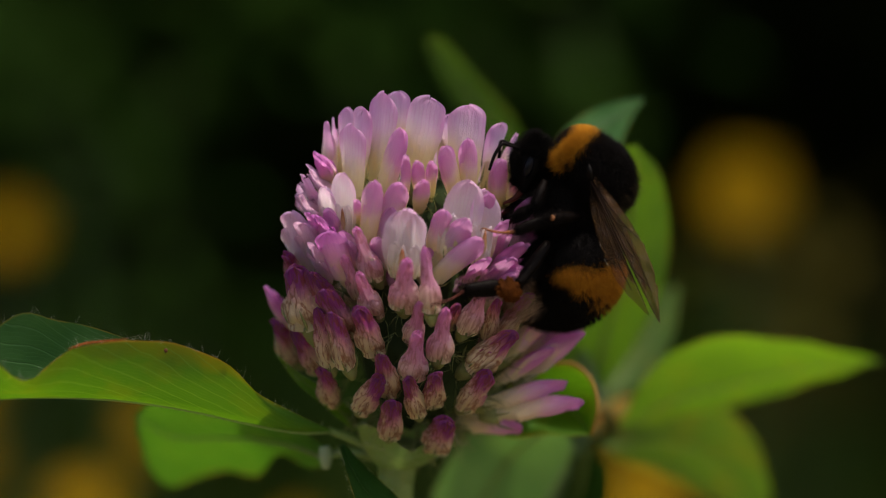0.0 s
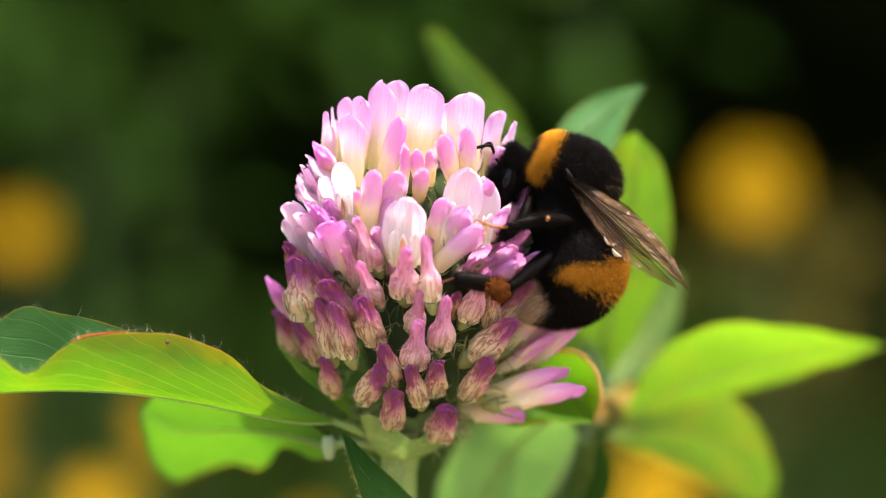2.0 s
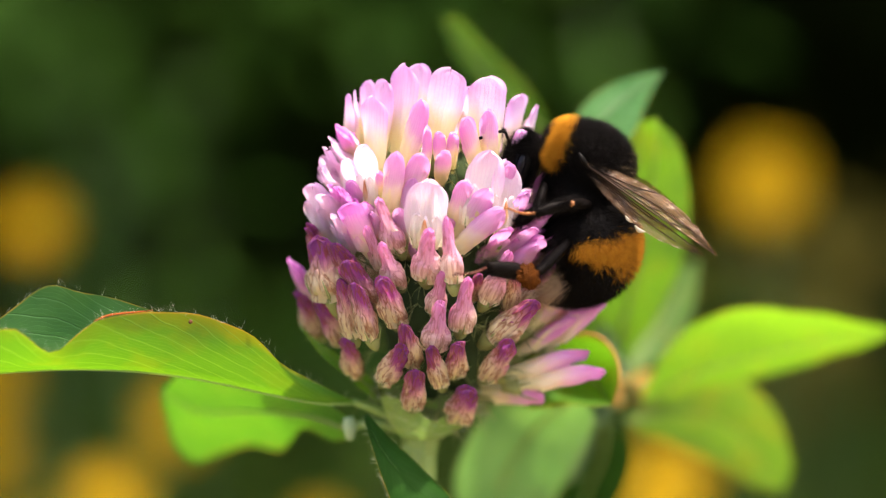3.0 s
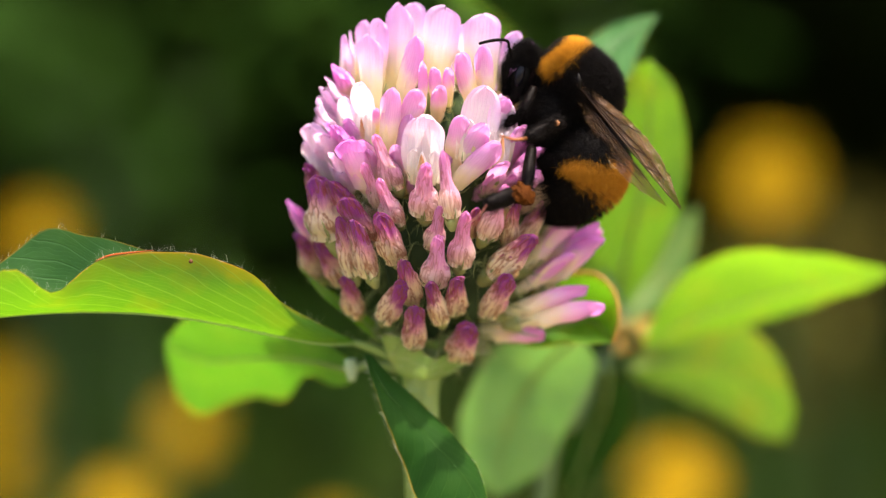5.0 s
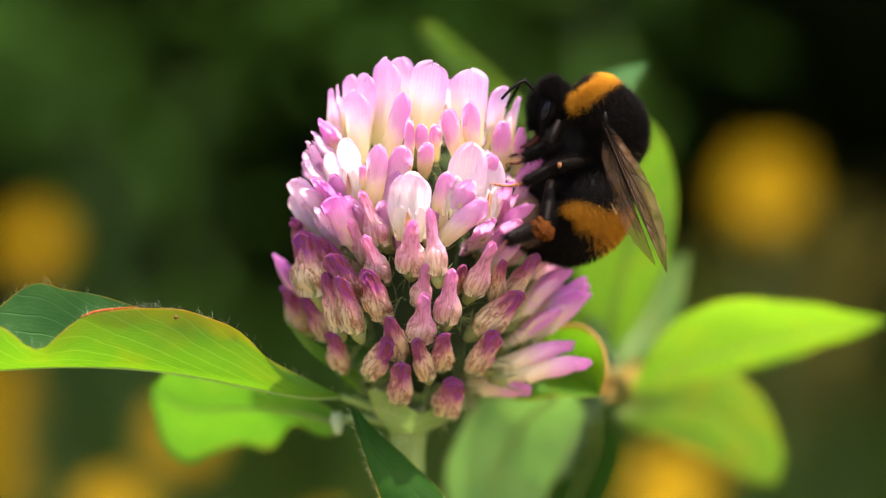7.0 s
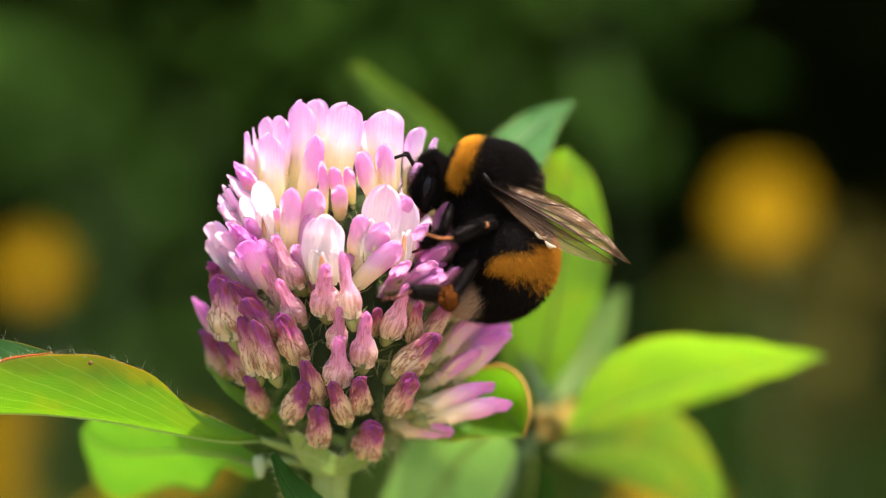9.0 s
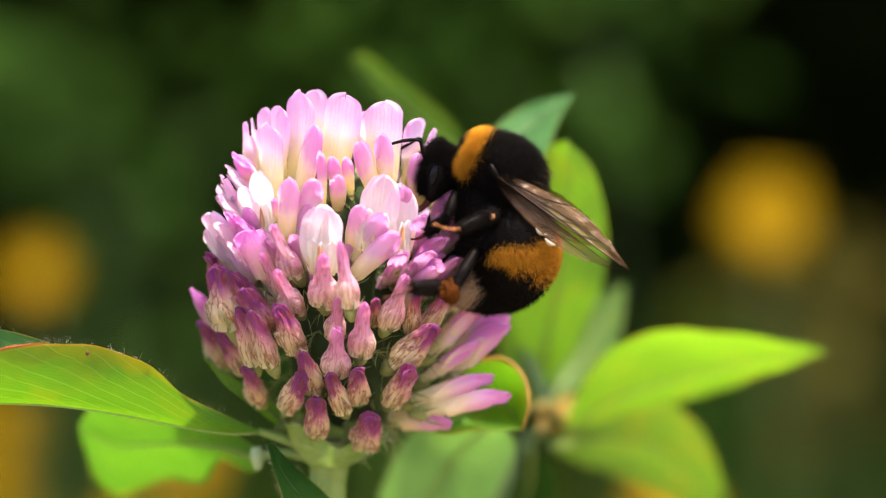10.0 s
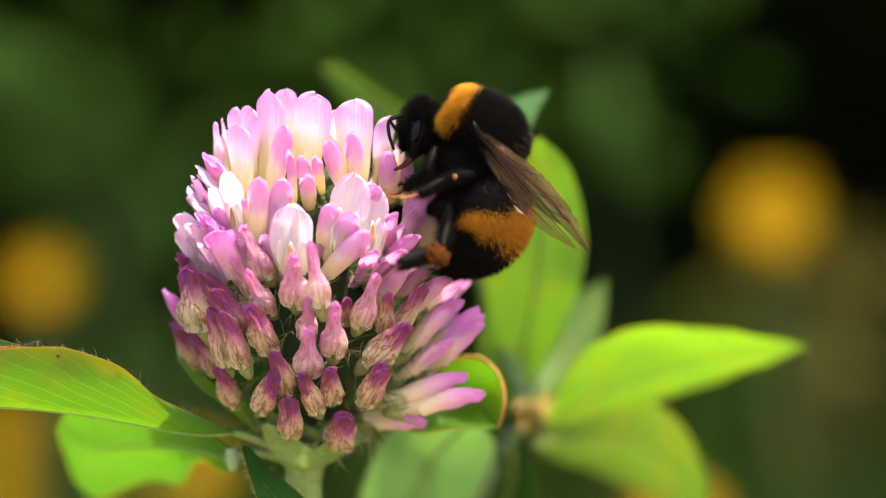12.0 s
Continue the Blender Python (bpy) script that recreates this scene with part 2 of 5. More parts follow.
# upper side of the leaf, darker and less translucent to paint in shadow
M_LEAF_UPPER = leaf_material("leaf_upper_side_darkened", (0.030, 0.10, 0.028), (0.065, 0.16, 0.05), (0.07, 0.19, 0.02), 0.25, blotch=0.0, gloss=0.06, veined=0.2)
M_LEAF_BLUE = leaf_material("leaf_bluish", (0.065, 0.17, 0.055), (0.12, 0.24, 0.09), (0.14, 0.34, 0.045), 0.4, rim=(0.30, 0.34, 0.16), blotch=0.05, gloss=0.2)
# dimmed copy of leaf_light, shade put into base and through colours
M_LEAF_DIM = leaf_material("leaf_painted_shade", (0.06, 0.13, 0.03), (0.09, 0.17, 0.04), (0.10, 0.22, 0.010), 0.42, blotch=0.2, gloss=0.1)
M_LEAF_DEEP = leaf_material("leaf_deep_green", (0.045, 0.13, 0.025), (0.07, 0.17, 0.03), (0.075, 0.25, 0.008), 0.48, blotch=0.08, gloss=0.1)
# dimmer still, weak light behind the head painted into the green
M_LEAF_MUTED = leaf_material("leaf_muted_shade", (0.03, 0.08, 0.02), (0.045, 0.11, 0.025), (0.062, 0.15, 0.010), 0.42, blotch=0.1, gloss=0.08)
M_SHEATH = leaf_material("sheath", (0.14, 0.27, 0.055), (0.24, 0.38, 0.11), (0.28, 0.48, 0.09), 0.3, rim=(0.3, 0.3, 0.1), blotch=0.1)
M_STEM = stalk_material("stalk", (0.11, 0.20, 0.035), (0.19, 0.28, 0.07))
M_RIB_DARK = stalk_material("dark_rib", (0.05, 0.11, 0.03), (0.08, 0.15, 0.05))
M_SHEATH_RIB = stalk_material("sheath_rib", (0.13, 0.24, 0.05), (0.20, 0.32, 0.08))
M_HAIR = plain_material("plant_hair", (0.55, 0.55, 0.42), (0.7, 0.7, 0.55), 300, 0.5, 0.5)

# ---- ground, hedge and grass behind ----
def soil_material():
    k = Nodes("soil")
    col = k.ramp(k.noise(9, 6), (0.35, (0.014, 0.011, 0.006)), (0.55, (0.018, 0.024, 0.007)), (0.75, (0.026, 0.040, 0.009)))
    # pale strip added out of view, bounces sunlight up at the flower
    _, y, _ = k.split("Object")
    edge = k.math("ABSOLUTE", k.math("ADD", k.math("ADD", y, 0.85), k.math("MULTIPLY", k.math("SUBTRACT", k.noise(1.6, 5), 0.5), 0.7)))
    bounce_strip = k.ramp(k.noise(70, 5), (0.3, (0.19, 0.15, 0.08)), (0.7, (0.34, 0.28, 0.15)))
    col = k.mix(k.math("MULTIPLY", k.ramp(edge, (0.80, (1, 1, 1)), (1.0, (0, 0, 0))), k.ramp(k.noise(14, 5), (0.28, (0.45, 0.45, 0.45)), (0.5, (1, 1, 1)))), col, bounce_strip)
    return k.finish(col, 0.95, k.noise(60, 5), 0.01, 0.8, Specular_IOR_Level=0.05)


def wild_leaf_material(name, a, b, c):
    k = Nodes(name)
    rnd = k.add("ShaderNodeNewGeometry").outputs["Random Per Island"]
    col = k.ramp(rnd, (0.0, a), (0.5, b), (1.0, c))
    col = k.mix(k.math("MULTIPLY", k.noise(40, 3), 0.5), col, a)
    return k.finish(col, 0.75, k.noise(300), 0.0005, 0.4, 0.35, col, Specular_IOR_Level=0.02)


def leaf_cloud(name, spots, size, material, rng, droop=0.3):
    """Many small bent leaves, four triangles each, at the given spots (metres)."""
    n = len(spots)
    s = rng.uniform(0.6, 1.25, n) * size
    d = rng.normal(size=(n, 3))
    d[:, 2] -= droop
    d /= np.linalg.norm(d, axis=1)[:, None]
    up = rng.normal(size=(n, 3)) * 0.6 + (0, -0.25, 1)
    w = np.cross(d, up)
    w /= np.linalg.norm(w, axis=1)[:, None]
    nrm = np.cross(w, d)
    p = np.empty((n, 6, 3))
    p[:, 0] = spots
    p[:, 1] = spots + d * s[:, None] * 0.45 + w * s[:, None] * 0.3 + nrm * s[:, None] * 0.10
    p[:, 2] = spots + d * s[:, None] * 0.50
    p[:, 3] = spots + d * s[:, None] * 0.45 - w * s[:, None] * 0.3 + nrm * s[:, None] * 0.10
    p[:, 4] = spots + d * s[:, None] - nrm * s[:, None] * 0.12
    p[:, 5] = p[:, 4]
    p = p[:, :5]
    base = (np.arange(n) * 5)[:, None, None]
    tri = np.array([(0, 1, 2), (0, 2, 3), (1, 4, 2), (2, 4, 3)])[None] + base
    return mesh_of(name, p.reshape(-1, 3).tolist(), tri.reshape(-1, 3).tolist(), material)


M_SOIL = soil_material()
# very dark greens: part of the hedge's shade is in the colour
M_HEDGE = wild_leaf_material("hedge_leaves_shade_dark", (0.008, 0.014, 0.0025), (0.014, 0.024, 0.003), (0.024, 0.036, 0.004))
M_GRASS = wild_leaf_material("grass_blades", (0.018, 0.045, 0.007), (0.034, 0.072, 0.010), (0.070, 0.085, 0.016))
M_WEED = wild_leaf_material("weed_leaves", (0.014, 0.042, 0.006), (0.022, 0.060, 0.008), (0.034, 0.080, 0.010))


def build_ground():
    n, far = 90, 900.0
    verts, faces = [], []
    for j in range(n + 1):
        for i in range(n + 1):
            a, b = 2 * i / n - 1, 2 * j / n - 1
            x, y = far * a ** 5 + a * 2.0, far * b ** 5 + b * 2.0
            r = math.hypot(x, y)
            z = -0.05 - 0.02 * (noise.noise((x * 2, y * 2, 0)) + 0.5 * noise.noise((x * 7, y * 7, 2))) if r < 60 else -0.05
            verts.append((x, y, z))
    for j in range(n):
        for i in range(n):
            k = j * (n + 1) + i
            faces.append((k, k + 1, k + n + 2, k + n + 1))
    thing("ground", "dark meadow soil with an unseen pale strip added in front for fill light", "ground", kind="structure", me=mesh_of("ground", verts, faces, M_SOIL))


def build_hedge():
    rng = np.random.default_rng(5)
    n = 84000
    x = rng.uniform(-1.0, 1.0, n) * rng.choice([0.8, 2.2], n, p=[0.7, 0.3])
    z = rng.uniform(-0.05, 1.65, n)
    z = np.where(z > 1.2, z - 0.75, z)
    face = 1.62 + 0.16 * np.sin(x * 5.1 + 1) + 0.1 * np.sin(x * 11 + z * 6)
    low = 1 / (1 + np.exp((z - 0.46 - 0.05 * np.sin(x * 9)) * 22))        # hollow kept dark by the boughs added above it
    face += low * 0.9 * np.clip((x - 0.23) / 0.12, 0, 1)
    face = face * low + (1 - low) * (0.95 + 0.06 * np.sin(x * 7))
    y = face + np.where(low > 0.5, rng.choice([0.18, 0.7], n, p=[0.6, 0.4]) * rng.exponential(1.0, n), rng.uniform(0, 1.2, n))
    shade_roof = rng.random(n) < 0.54                                         # added boughs above the view, block sun and sky
    y = np.where(shade_roof, rng.uniform(1.0, 3.8, n), y)
    z = np.where(shade_roof, rng.uniform(0.7, 1.2, n), z)
    m = 12000
    x2 = rng.uniform(0.75, 3.2, m) * rng.choice([-1, 1], m)
    z2 = rng.uniform(-0.05, 1.2, m)
    rear = rng.random(n) < 0.3                                         # dense back of the hedge
    y = np.where(rear & shade_roof, rng.uniform(3.3, 4.3, n), y)
    z = np.where(rear & shade_roof, rng.uniform(-0.05, 0.9, n), z)
    me = leaf_cloud("hedge", np.stack([x, y, z], 1), np.where(rear & shade_roof, 0.14, 0.05), M_HEDGE, rng)
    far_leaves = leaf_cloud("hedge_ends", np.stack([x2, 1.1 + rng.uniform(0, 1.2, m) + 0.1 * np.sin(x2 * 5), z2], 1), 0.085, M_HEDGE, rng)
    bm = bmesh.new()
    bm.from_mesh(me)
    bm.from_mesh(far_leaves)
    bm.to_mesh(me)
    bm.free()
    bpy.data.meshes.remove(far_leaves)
    thing("hedge", "dense dark green hedge behind the meadow, shaded by added unseen boughs", "hedge", kind="stuff", me=me)


def build_grass():
    rng = np.random.default_rng(8)
    n = 9000
    x = rng.uniform(-1.2, 1.2, n)
    y = rng.uniform(0.12, 1.5, n)
    h = rng.uniform(0.06, 0.2, n)
    lean = rng.normal(size=(n, 2)) * 0.35
    side = rng.normal(size=(n, 2))
    side /= np.linalg.norm(side, axis=1)[:, None]
    w = rng.uniform(0.0012, 0.003, n)
    p = np.zeros((n, 5, 3))
    for k, (f, ww) in enumerate(((0, 1), (0, -1), (0.55, 0.8), (0.55, -0.8), (1, 0))):
        p[:, k, 0] = x + lean[:, 0] * h * f * f + side[:, 0] * w * ww
        p[:, k, 1] = y + lean[:, 1] * h * f * f + side[:, 1] * w * ww
        p[:, k, 2] = -0.06 + h * f
    tri = np.array([(0, 1, 3), (0, 3, 2), (2, 3, 4)])[None] + (np.arange(n) * 5)[:, None, None]
    thing("grass", "green meadow grass blades growing from the soil", "grass", kind="stuff",
          me=mesh_of("grass", p.reshape(-1, 3).tolist(), tri.reshape(-1, 3).tolist(), M_GRASS))


def weed(base, top, spread, count, size, material, seed, label):
    """A leafy weed: a thin stalk with a loose cloud of leaves round its top (metres)."""
    rng = np.random.default_rng(seed)
    base, top = Vector(base), Vector(top)
    own = thing("meadow_weed", label, "weed", group="weeds of the meadow", m=Matrix.Translation(base))
    rise = top - base
    part("stem", tube("stem", [Vector((0, 0, 0)), rise * 0.5 + Vector((0.01, 0, 0)), rise], (0.0016, 0.0013, 0.0008), M_RIB_DARK, 12, 7, 1.0), own, "thin green stalk")
    spots = np.array(rise) + rng.normal(size=(count, 3)) * spread
    tagged(part("foliage", leaf_cloud("foliage", spots, size, material, rng), own, "loose small leaves"), kind="stuff")


def build_weeds():
    green = "out-of-focus green weed standing in the meadow"
    for i, (spot, spread, count, size, mat, label) in enumerate((
            ((-0.159, 0.794, 0.234), 0.022, 45, 0.02, M_WEED_PAINTED_LIT, green), ((-0.180, 0.819, 0.265), 0.026, 36, 0.02, M_WEED_PAINTED_LIT, green), ((-0.126, 0.840, 0.269), 0.026, 26, 0.02, M_WEED, green),
            ((0.072, 0.823, 0.297), 0.036, 46, 0.028, M_WEED_PAINTED_LIT, green), ((-0.039, 0.824, 0.302), 0.03, 26, 0.028, M_WEED, green),
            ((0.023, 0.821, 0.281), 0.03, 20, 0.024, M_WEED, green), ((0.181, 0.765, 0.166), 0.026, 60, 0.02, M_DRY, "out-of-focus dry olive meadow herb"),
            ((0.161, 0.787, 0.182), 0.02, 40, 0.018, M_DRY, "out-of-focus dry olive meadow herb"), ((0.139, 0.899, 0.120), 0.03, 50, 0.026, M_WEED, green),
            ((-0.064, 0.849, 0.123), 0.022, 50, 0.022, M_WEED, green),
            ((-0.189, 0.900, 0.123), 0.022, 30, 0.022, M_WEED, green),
            ((-0.202, 0.822, 0.289), 0.03, 40, 0.026, M_WEED_PAINTED_LIT, green))):
        weed((spot[0] + 0.02 * math.sin(i * 2.1), spot[1] + 0.02, -0.06), spot, np.array((spread, spread, spread)), count, size, mat, 60 + i, label)


# brighter copy of weed_leaves, sunlight put into the colour
M_WEED_PAINTED_LIT = wild_leaf_material("weed_leaves_painted_lit", (0.018, 0.050, 0.008), (0.028, 0.072, 0.011), (0.042, 0.092, 0.013))
M_DRY = wild_leaf_material("dry_herb", (0.040, 0.036, 0.007), (0.064, 0.057, 0.011), (0.086, 0.077, 0.015))
build_ground()
build_hedge()
build_weeds()
build_grass()

# ---- leaves and stalks of the two clover plants ----
def blade(name, mid, edge_a, edge_b, material, far_side=None, bulge=0.5, wave=0.15, n=34, across=8, seed=1):
    """A leaf blade spanned between its midrib and its two margins (millimetres), cupped between them, with a raised midrib."""
    m, a, b = spline(mid, n), spline(edge_a, n), spline(edge_b, n)
    verts, faces, uvs = [], [], []
    cols = 2 * across + 1
    for i in range(n):
        for j in range(cols):
            s = (j - across) / across
            edge = a[i] if s < 0 else b[i]
            q = m[i].lerp(edge, abs(s))
            run = m[min(i + 1, n - 1)] - m[max(i - 1, 0)]
            nrm = run.cross(edge - m[i])
            if s < 0:
                nrm = -nrm
            if nrm.length > 1e-6:
                nrm.normalize()
                wide = (edge - m[i]).length
                ripple = wave * noise.noise((q.x * 0.28 + seed, q.y * 0.28, q.z * 0.28)) * abs(s)
                pleat = 0.02 * math.sin((i / n * 17 - abs(s) * 5) * 2 * math.pi) * min(1, 4 * abs(s)) * min(1, wide / 3)
                q = q + nrm * (bulge * wide * 0.18 * math.sin(math.pi * abs(s)) + ripple * min(wide, 3) + pleat)
            if s == 0:
                q = q + Vector((0, 0, -0.12))
            verts.append(q * MM)
            uvs.append((i / (n - 1), s))
    for i in range(n - 1):
        for j in range(cols - 1):
            k = i * cols + j
            faces.append((k, k + 1, k + cols + 1, k + cols))
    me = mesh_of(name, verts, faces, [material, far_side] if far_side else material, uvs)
    if far_side:            # the half that shows its upper side, fold shadow put into its colour
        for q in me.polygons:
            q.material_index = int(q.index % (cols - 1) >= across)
    return me, a, b


def fringe(line, count, length, rng, lean=(0, 0, 1), spread=0.5, thick=0.011):
    """Fine hairs standing along a line (millimetres)."""
    verts, faces = [], []
    pts = spline(line, 120)
    for _ in range(count):
        k = rng.uniform(0, 118)
        p = pts[int(k)].lerp(pts[int(k) + 1], k % 1)
        d = (Vector(lean) + Vector(rng.normal(size=3)) * spread).normalized()
        side = d.orthogonal().normalized()
        other = d.cross(side)
        size = length * rng.uniform(0.5, 1.2)
        o = len(verts)
        bend = d * size * 0.55 + side * size * 0.08
        for a in (0, 2.1, 4.2):
            verts.append((p + (side * math.cos(a) + other * math.sin(a)) * thick) * MM)
        for a in (0, 2.1, 4.2):
            verts.append((p + bend + (side * math.cos(a) + other * math.sin(a)) * thick * 0.7) * MM)
        verts.append((p + d * size) * MM)
        faces += [(o, o + 1, o + 4, o + 3), (o + 1, o + 2, o + 5, o + 4), (o + 2, o, o + 3, o + 5),
                  (o + 3, o + 4, o + 6), (o + 4, o + 5, o + 6), (o + 5, o + 3, o + 6)]
    return verts, faces


def leaf(owner, mid, edge_a, edge_b, material, label="", hairs=0, hair_len=1.0, lean=(0, -0.3, 1), rib_material=None, rib_size=1.0, **more):
    me, a, b = blade("leaf", mid, edge_a, edge_b, material, **more)
    ob = part("leaf", me, owner, label)
    rib = spline(mid, 10)
    part("midrib", tube("midrib", [p + Vector((0, 0, -0.16)) for p in rib], [r * rib_size for r in (0.28, 0.22, 0.16, 0.06)], rib_material or M_STEM, 18, 6), ob, "pale green midrib")
    if hairs:
        rng = np.random.default_rng(int(abs(mid[0][0]) * 10) + hairs)
        va, fa = fringe(edge_a, hairs, hair_len, rng, lean, 0.5, 0.007)
        vb, fb = fringe(edge_b, hairs // 3, hair_len, rng, lean, 0.35, 0.007)
        va, fa = va + vb, fa + [tuple(k + len(va) for k in f) for f in fb]
        tagged(part("margin_hair", mesh_of("margin_hair", va, fa, M_HAIR), ob, "fine whitish hairs on the margin"), kind="stuff")
    return ob


clover = thing("red_clover", "pink-purple red clover in flower on a hairy green stalk", "clover flower", m=Matrix.Translation(HEAD))
sway = {}
clover_behind = thing("clover_plant", "green clover leaves on a stalk beside the flower", "clover plant", m=Matrix.Translation(HEAD))


def clover_leaves():
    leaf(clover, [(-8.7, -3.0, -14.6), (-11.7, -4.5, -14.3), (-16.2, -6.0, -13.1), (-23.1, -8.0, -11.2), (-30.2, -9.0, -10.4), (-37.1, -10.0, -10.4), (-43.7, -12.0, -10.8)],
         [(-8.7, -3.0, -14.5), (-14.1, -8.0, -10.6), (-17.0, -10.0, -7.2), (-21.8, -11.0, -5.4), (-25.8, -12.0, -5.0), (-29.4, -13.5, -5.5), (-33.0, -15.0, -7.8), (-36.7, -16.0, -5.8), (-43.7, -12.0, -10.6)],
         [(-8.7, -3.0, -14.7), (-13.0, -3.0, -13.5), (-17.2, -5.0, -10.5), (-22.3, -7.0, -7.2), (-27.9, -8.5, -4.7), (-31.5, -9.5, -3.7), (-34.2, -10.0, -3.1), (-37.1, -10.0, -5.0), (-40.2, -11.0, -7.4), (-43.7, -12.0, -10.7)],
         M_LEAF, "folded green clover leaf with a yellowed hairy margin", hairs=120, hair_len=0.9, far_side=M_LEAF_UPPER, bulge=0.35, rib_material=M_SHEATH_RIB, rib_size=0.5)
    leaf(clover, [(-9.1, 0.0, -17.7), (-13.5, 5.0, -17.5), (-19.1, 9.0, -17.9), (-24.2, 12.0, -18.6), (-28.2, 15.0, -17.4)],
         [(-9.2, 3.0, -18.7), (-10.3, 7.0, -20.4), (-14.4, 13.0, -20.6), (-16.7, 17.0, -23.7), (-19.5, 19.0, -23.6), (-22.9, 21.0, -24.9), (-26.2, 23.0, -26.5), (-28.2, 22.0, -23.8), (-28.3, 16.0, -17.9)],
         [(-9.0, -1.0, -16.6), (-13.2, 0.0, -14.2), (-19.4, 2.0, -13.0), (-24.6, 7.0, -13.6), (-28.2, 15.0, -17.3)],
         M_LEAF_DEEP, "bright green clover leaf with a wavy margin", bulge=0.3)
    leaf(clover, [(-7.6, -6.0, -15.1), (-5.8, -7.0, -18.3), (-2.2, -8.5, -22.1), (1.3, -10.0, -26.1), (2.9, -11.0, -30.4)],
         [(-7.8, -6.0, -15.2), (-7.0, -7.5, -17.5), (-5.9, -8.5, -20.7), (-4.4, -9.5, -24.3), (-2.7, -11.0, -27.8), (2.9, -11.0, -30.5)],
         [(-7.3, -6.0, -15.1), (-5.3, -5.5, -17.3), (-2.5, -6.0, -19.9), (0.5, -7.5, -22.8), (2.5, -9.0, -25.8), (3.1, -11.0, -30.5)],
         M_LEAF_DARK, "dark green clover leaf hanging under the flower, its shade put into the colour", hairs=110, hair_len=0.6, lean=(-1, -0.1, 0.3), rib_material=M_RIB_DARK, rib_size=0.15, bulge=0.5)
    leaf(clover, [(5.3, 1.0, -15.4), (9.0, 5.0, -14.9), (11.7, 6.0, -14.4), (13.4, 5.0, -14.5), (14.5, 1.0, -15.8)],
         [(5.3, 1.0, -15.1), (7.7, 3.0, -11.2), (10.8, 4.0, -9.9), (13.1, 3.0, -9.7), (14.7, 2.0, -11.2), (15.1, 1.0, -13.5), (14.5, 1.0, -15.7)],
         [(5.3, 1.0, -15.6), (8.1, 2.0, -16.1), (10.9, 2.0, -16.1), (12.9, 1.0, -16.1), (14.5, 1.0, -15.8)],
         M_LEAF, "small green leaf with a browned rolled margin", bulge=0.6)
    part("browned_rim", tube("browned_rim", [(7.2, 3.0, -11.8), (9.0, 3.6, -10.5), (11.0, 4.0, -9.9), (13.1, 3.0, -9.7), (14.7, 2.0, -11.2), (15.1, 1.0, -13.5), (14.5, 1.0, -15.8)],
                             (0.08, 0.14, 0.17, 0.17, 0.12), plain_material("brown_rim", (0.18, 0.09, 0.015), (0.30, 0.19, 0.04), 900, 0.6), 30, 7), clover, "brown dried leaf margin")
    part("scorched_edge", tube("scorched_edge", [(-29.7, -13.7, -5.5), (-28.5, -13.2, -5.1), (-27.0, -12.5, -5.0), (-25.0, -11.9, -4.9)], (0.03, 0.09, 0.08, 0.03), plain_material("rust", (0.20, 0.035, 0.006), (0.32, 0.08, 0.012), 900, 0.6), 16, 7, flat=0.5), clover, "rust-red scorched leaf edge")
    part("leaf_spot", tube("leaf_spot", [(-22.0, -11.2, -5.8), (-22.0, -11.2, -6.0), (-22.0, -11.1, -6.1)], (0.08, 0.2, 0.08), plain_material("dark_spot", (0.03, 0.01, 0.005), (0.10, 0.04, 0.01), 2000, 0.6), 8, 8), clover, "dark brown spot on the leaf")
    part("leaf_spot", tube("leaf_spot", [(-17.3, -10.1, -7.3), (-17.2, -9.9, -7.5), (-17.0, -9.8, -7.8)], (0.04, 0.11, 0.04), plain_material("dark_spot", (0.10, 0.03, 0.01), (0.18, 0.07, 0.02), 2000, 0.6), 8, 8), clover, "brown spot on the leaf margin")
    # sheaths that wrap the stalk below the head
    rng = np.random.default_rng(15)
    verts, faces, uvs, n, sides = [], [], [], 12, 60
    for i in range(n):
        g = i / (n - 1)
        for k in range(sides):
            a = 2 * math.pi * k / sides
            lobe = abs(math.sin(2.5 * a + 0.6)) ** 0.7
            rise = g * (2.0 + 1.0 * lobe + 0.5 * noise.noise((math.cos(a) * 2, math.sin(a) * 2, 3)))
            left = max(0.0, -math.cos(a)) ** 1.5
            rise += g * 2.2 * left
            r = 1.65 + (2.2 + 0.8 * left) * g ** 0.7 + 0.25 * noise.noise((math.cos(a) * 3, math.sin(a) * 3, g * 3)) * g + 0.12 * math.sin(18 * a) * g
            verts.append(Vector((-2.7 + 0.9 * g + r * math.cos(a) * 1.08, -1.0 + r * math.sin(a), -18.2 + rise)) * MM)
            uvs.append((k / sides * 6 % 1, 2 * g - 1))
    for i in range(n - 1):
        for k in range(sides):
            p, q = i * sides + k, i * sides + (k + 1) % sides
            faces.append((p, q, q + sides, p + sides))
    sheath = part("sheath", mesh_of("sheath", verts, faces, M_SHEATH, uvs), clover, "pale green hairy sheath at the foot of the head")
    hv, hf = [], []
    for k in range(0, sides, 2):
        d = Vector((math.cos(2 * math.pi * k / sides), math.sin(2 * math.pi * k / sides), 0.25))
        for i, count in ((3, 4), (6, 6), (n - 1, 12)):
            p = verts[i * sides + k] / MM
            v, f = fringe([p, p + Vector((0.1, 0, 0.05)), p + Vector((0.2, 0, 0.1))], count, 1.1, rng, d, 0.6, 0.007)
            hf += [tuple(j + len(hv) for j in q) for q in f]
            hv += v
    tagged(part("sheath_hair", mesh_of("sheath_hair", hv, hf, M_HAIR), sheath, "fine pale hairs on the sheath"), kind="stuff")
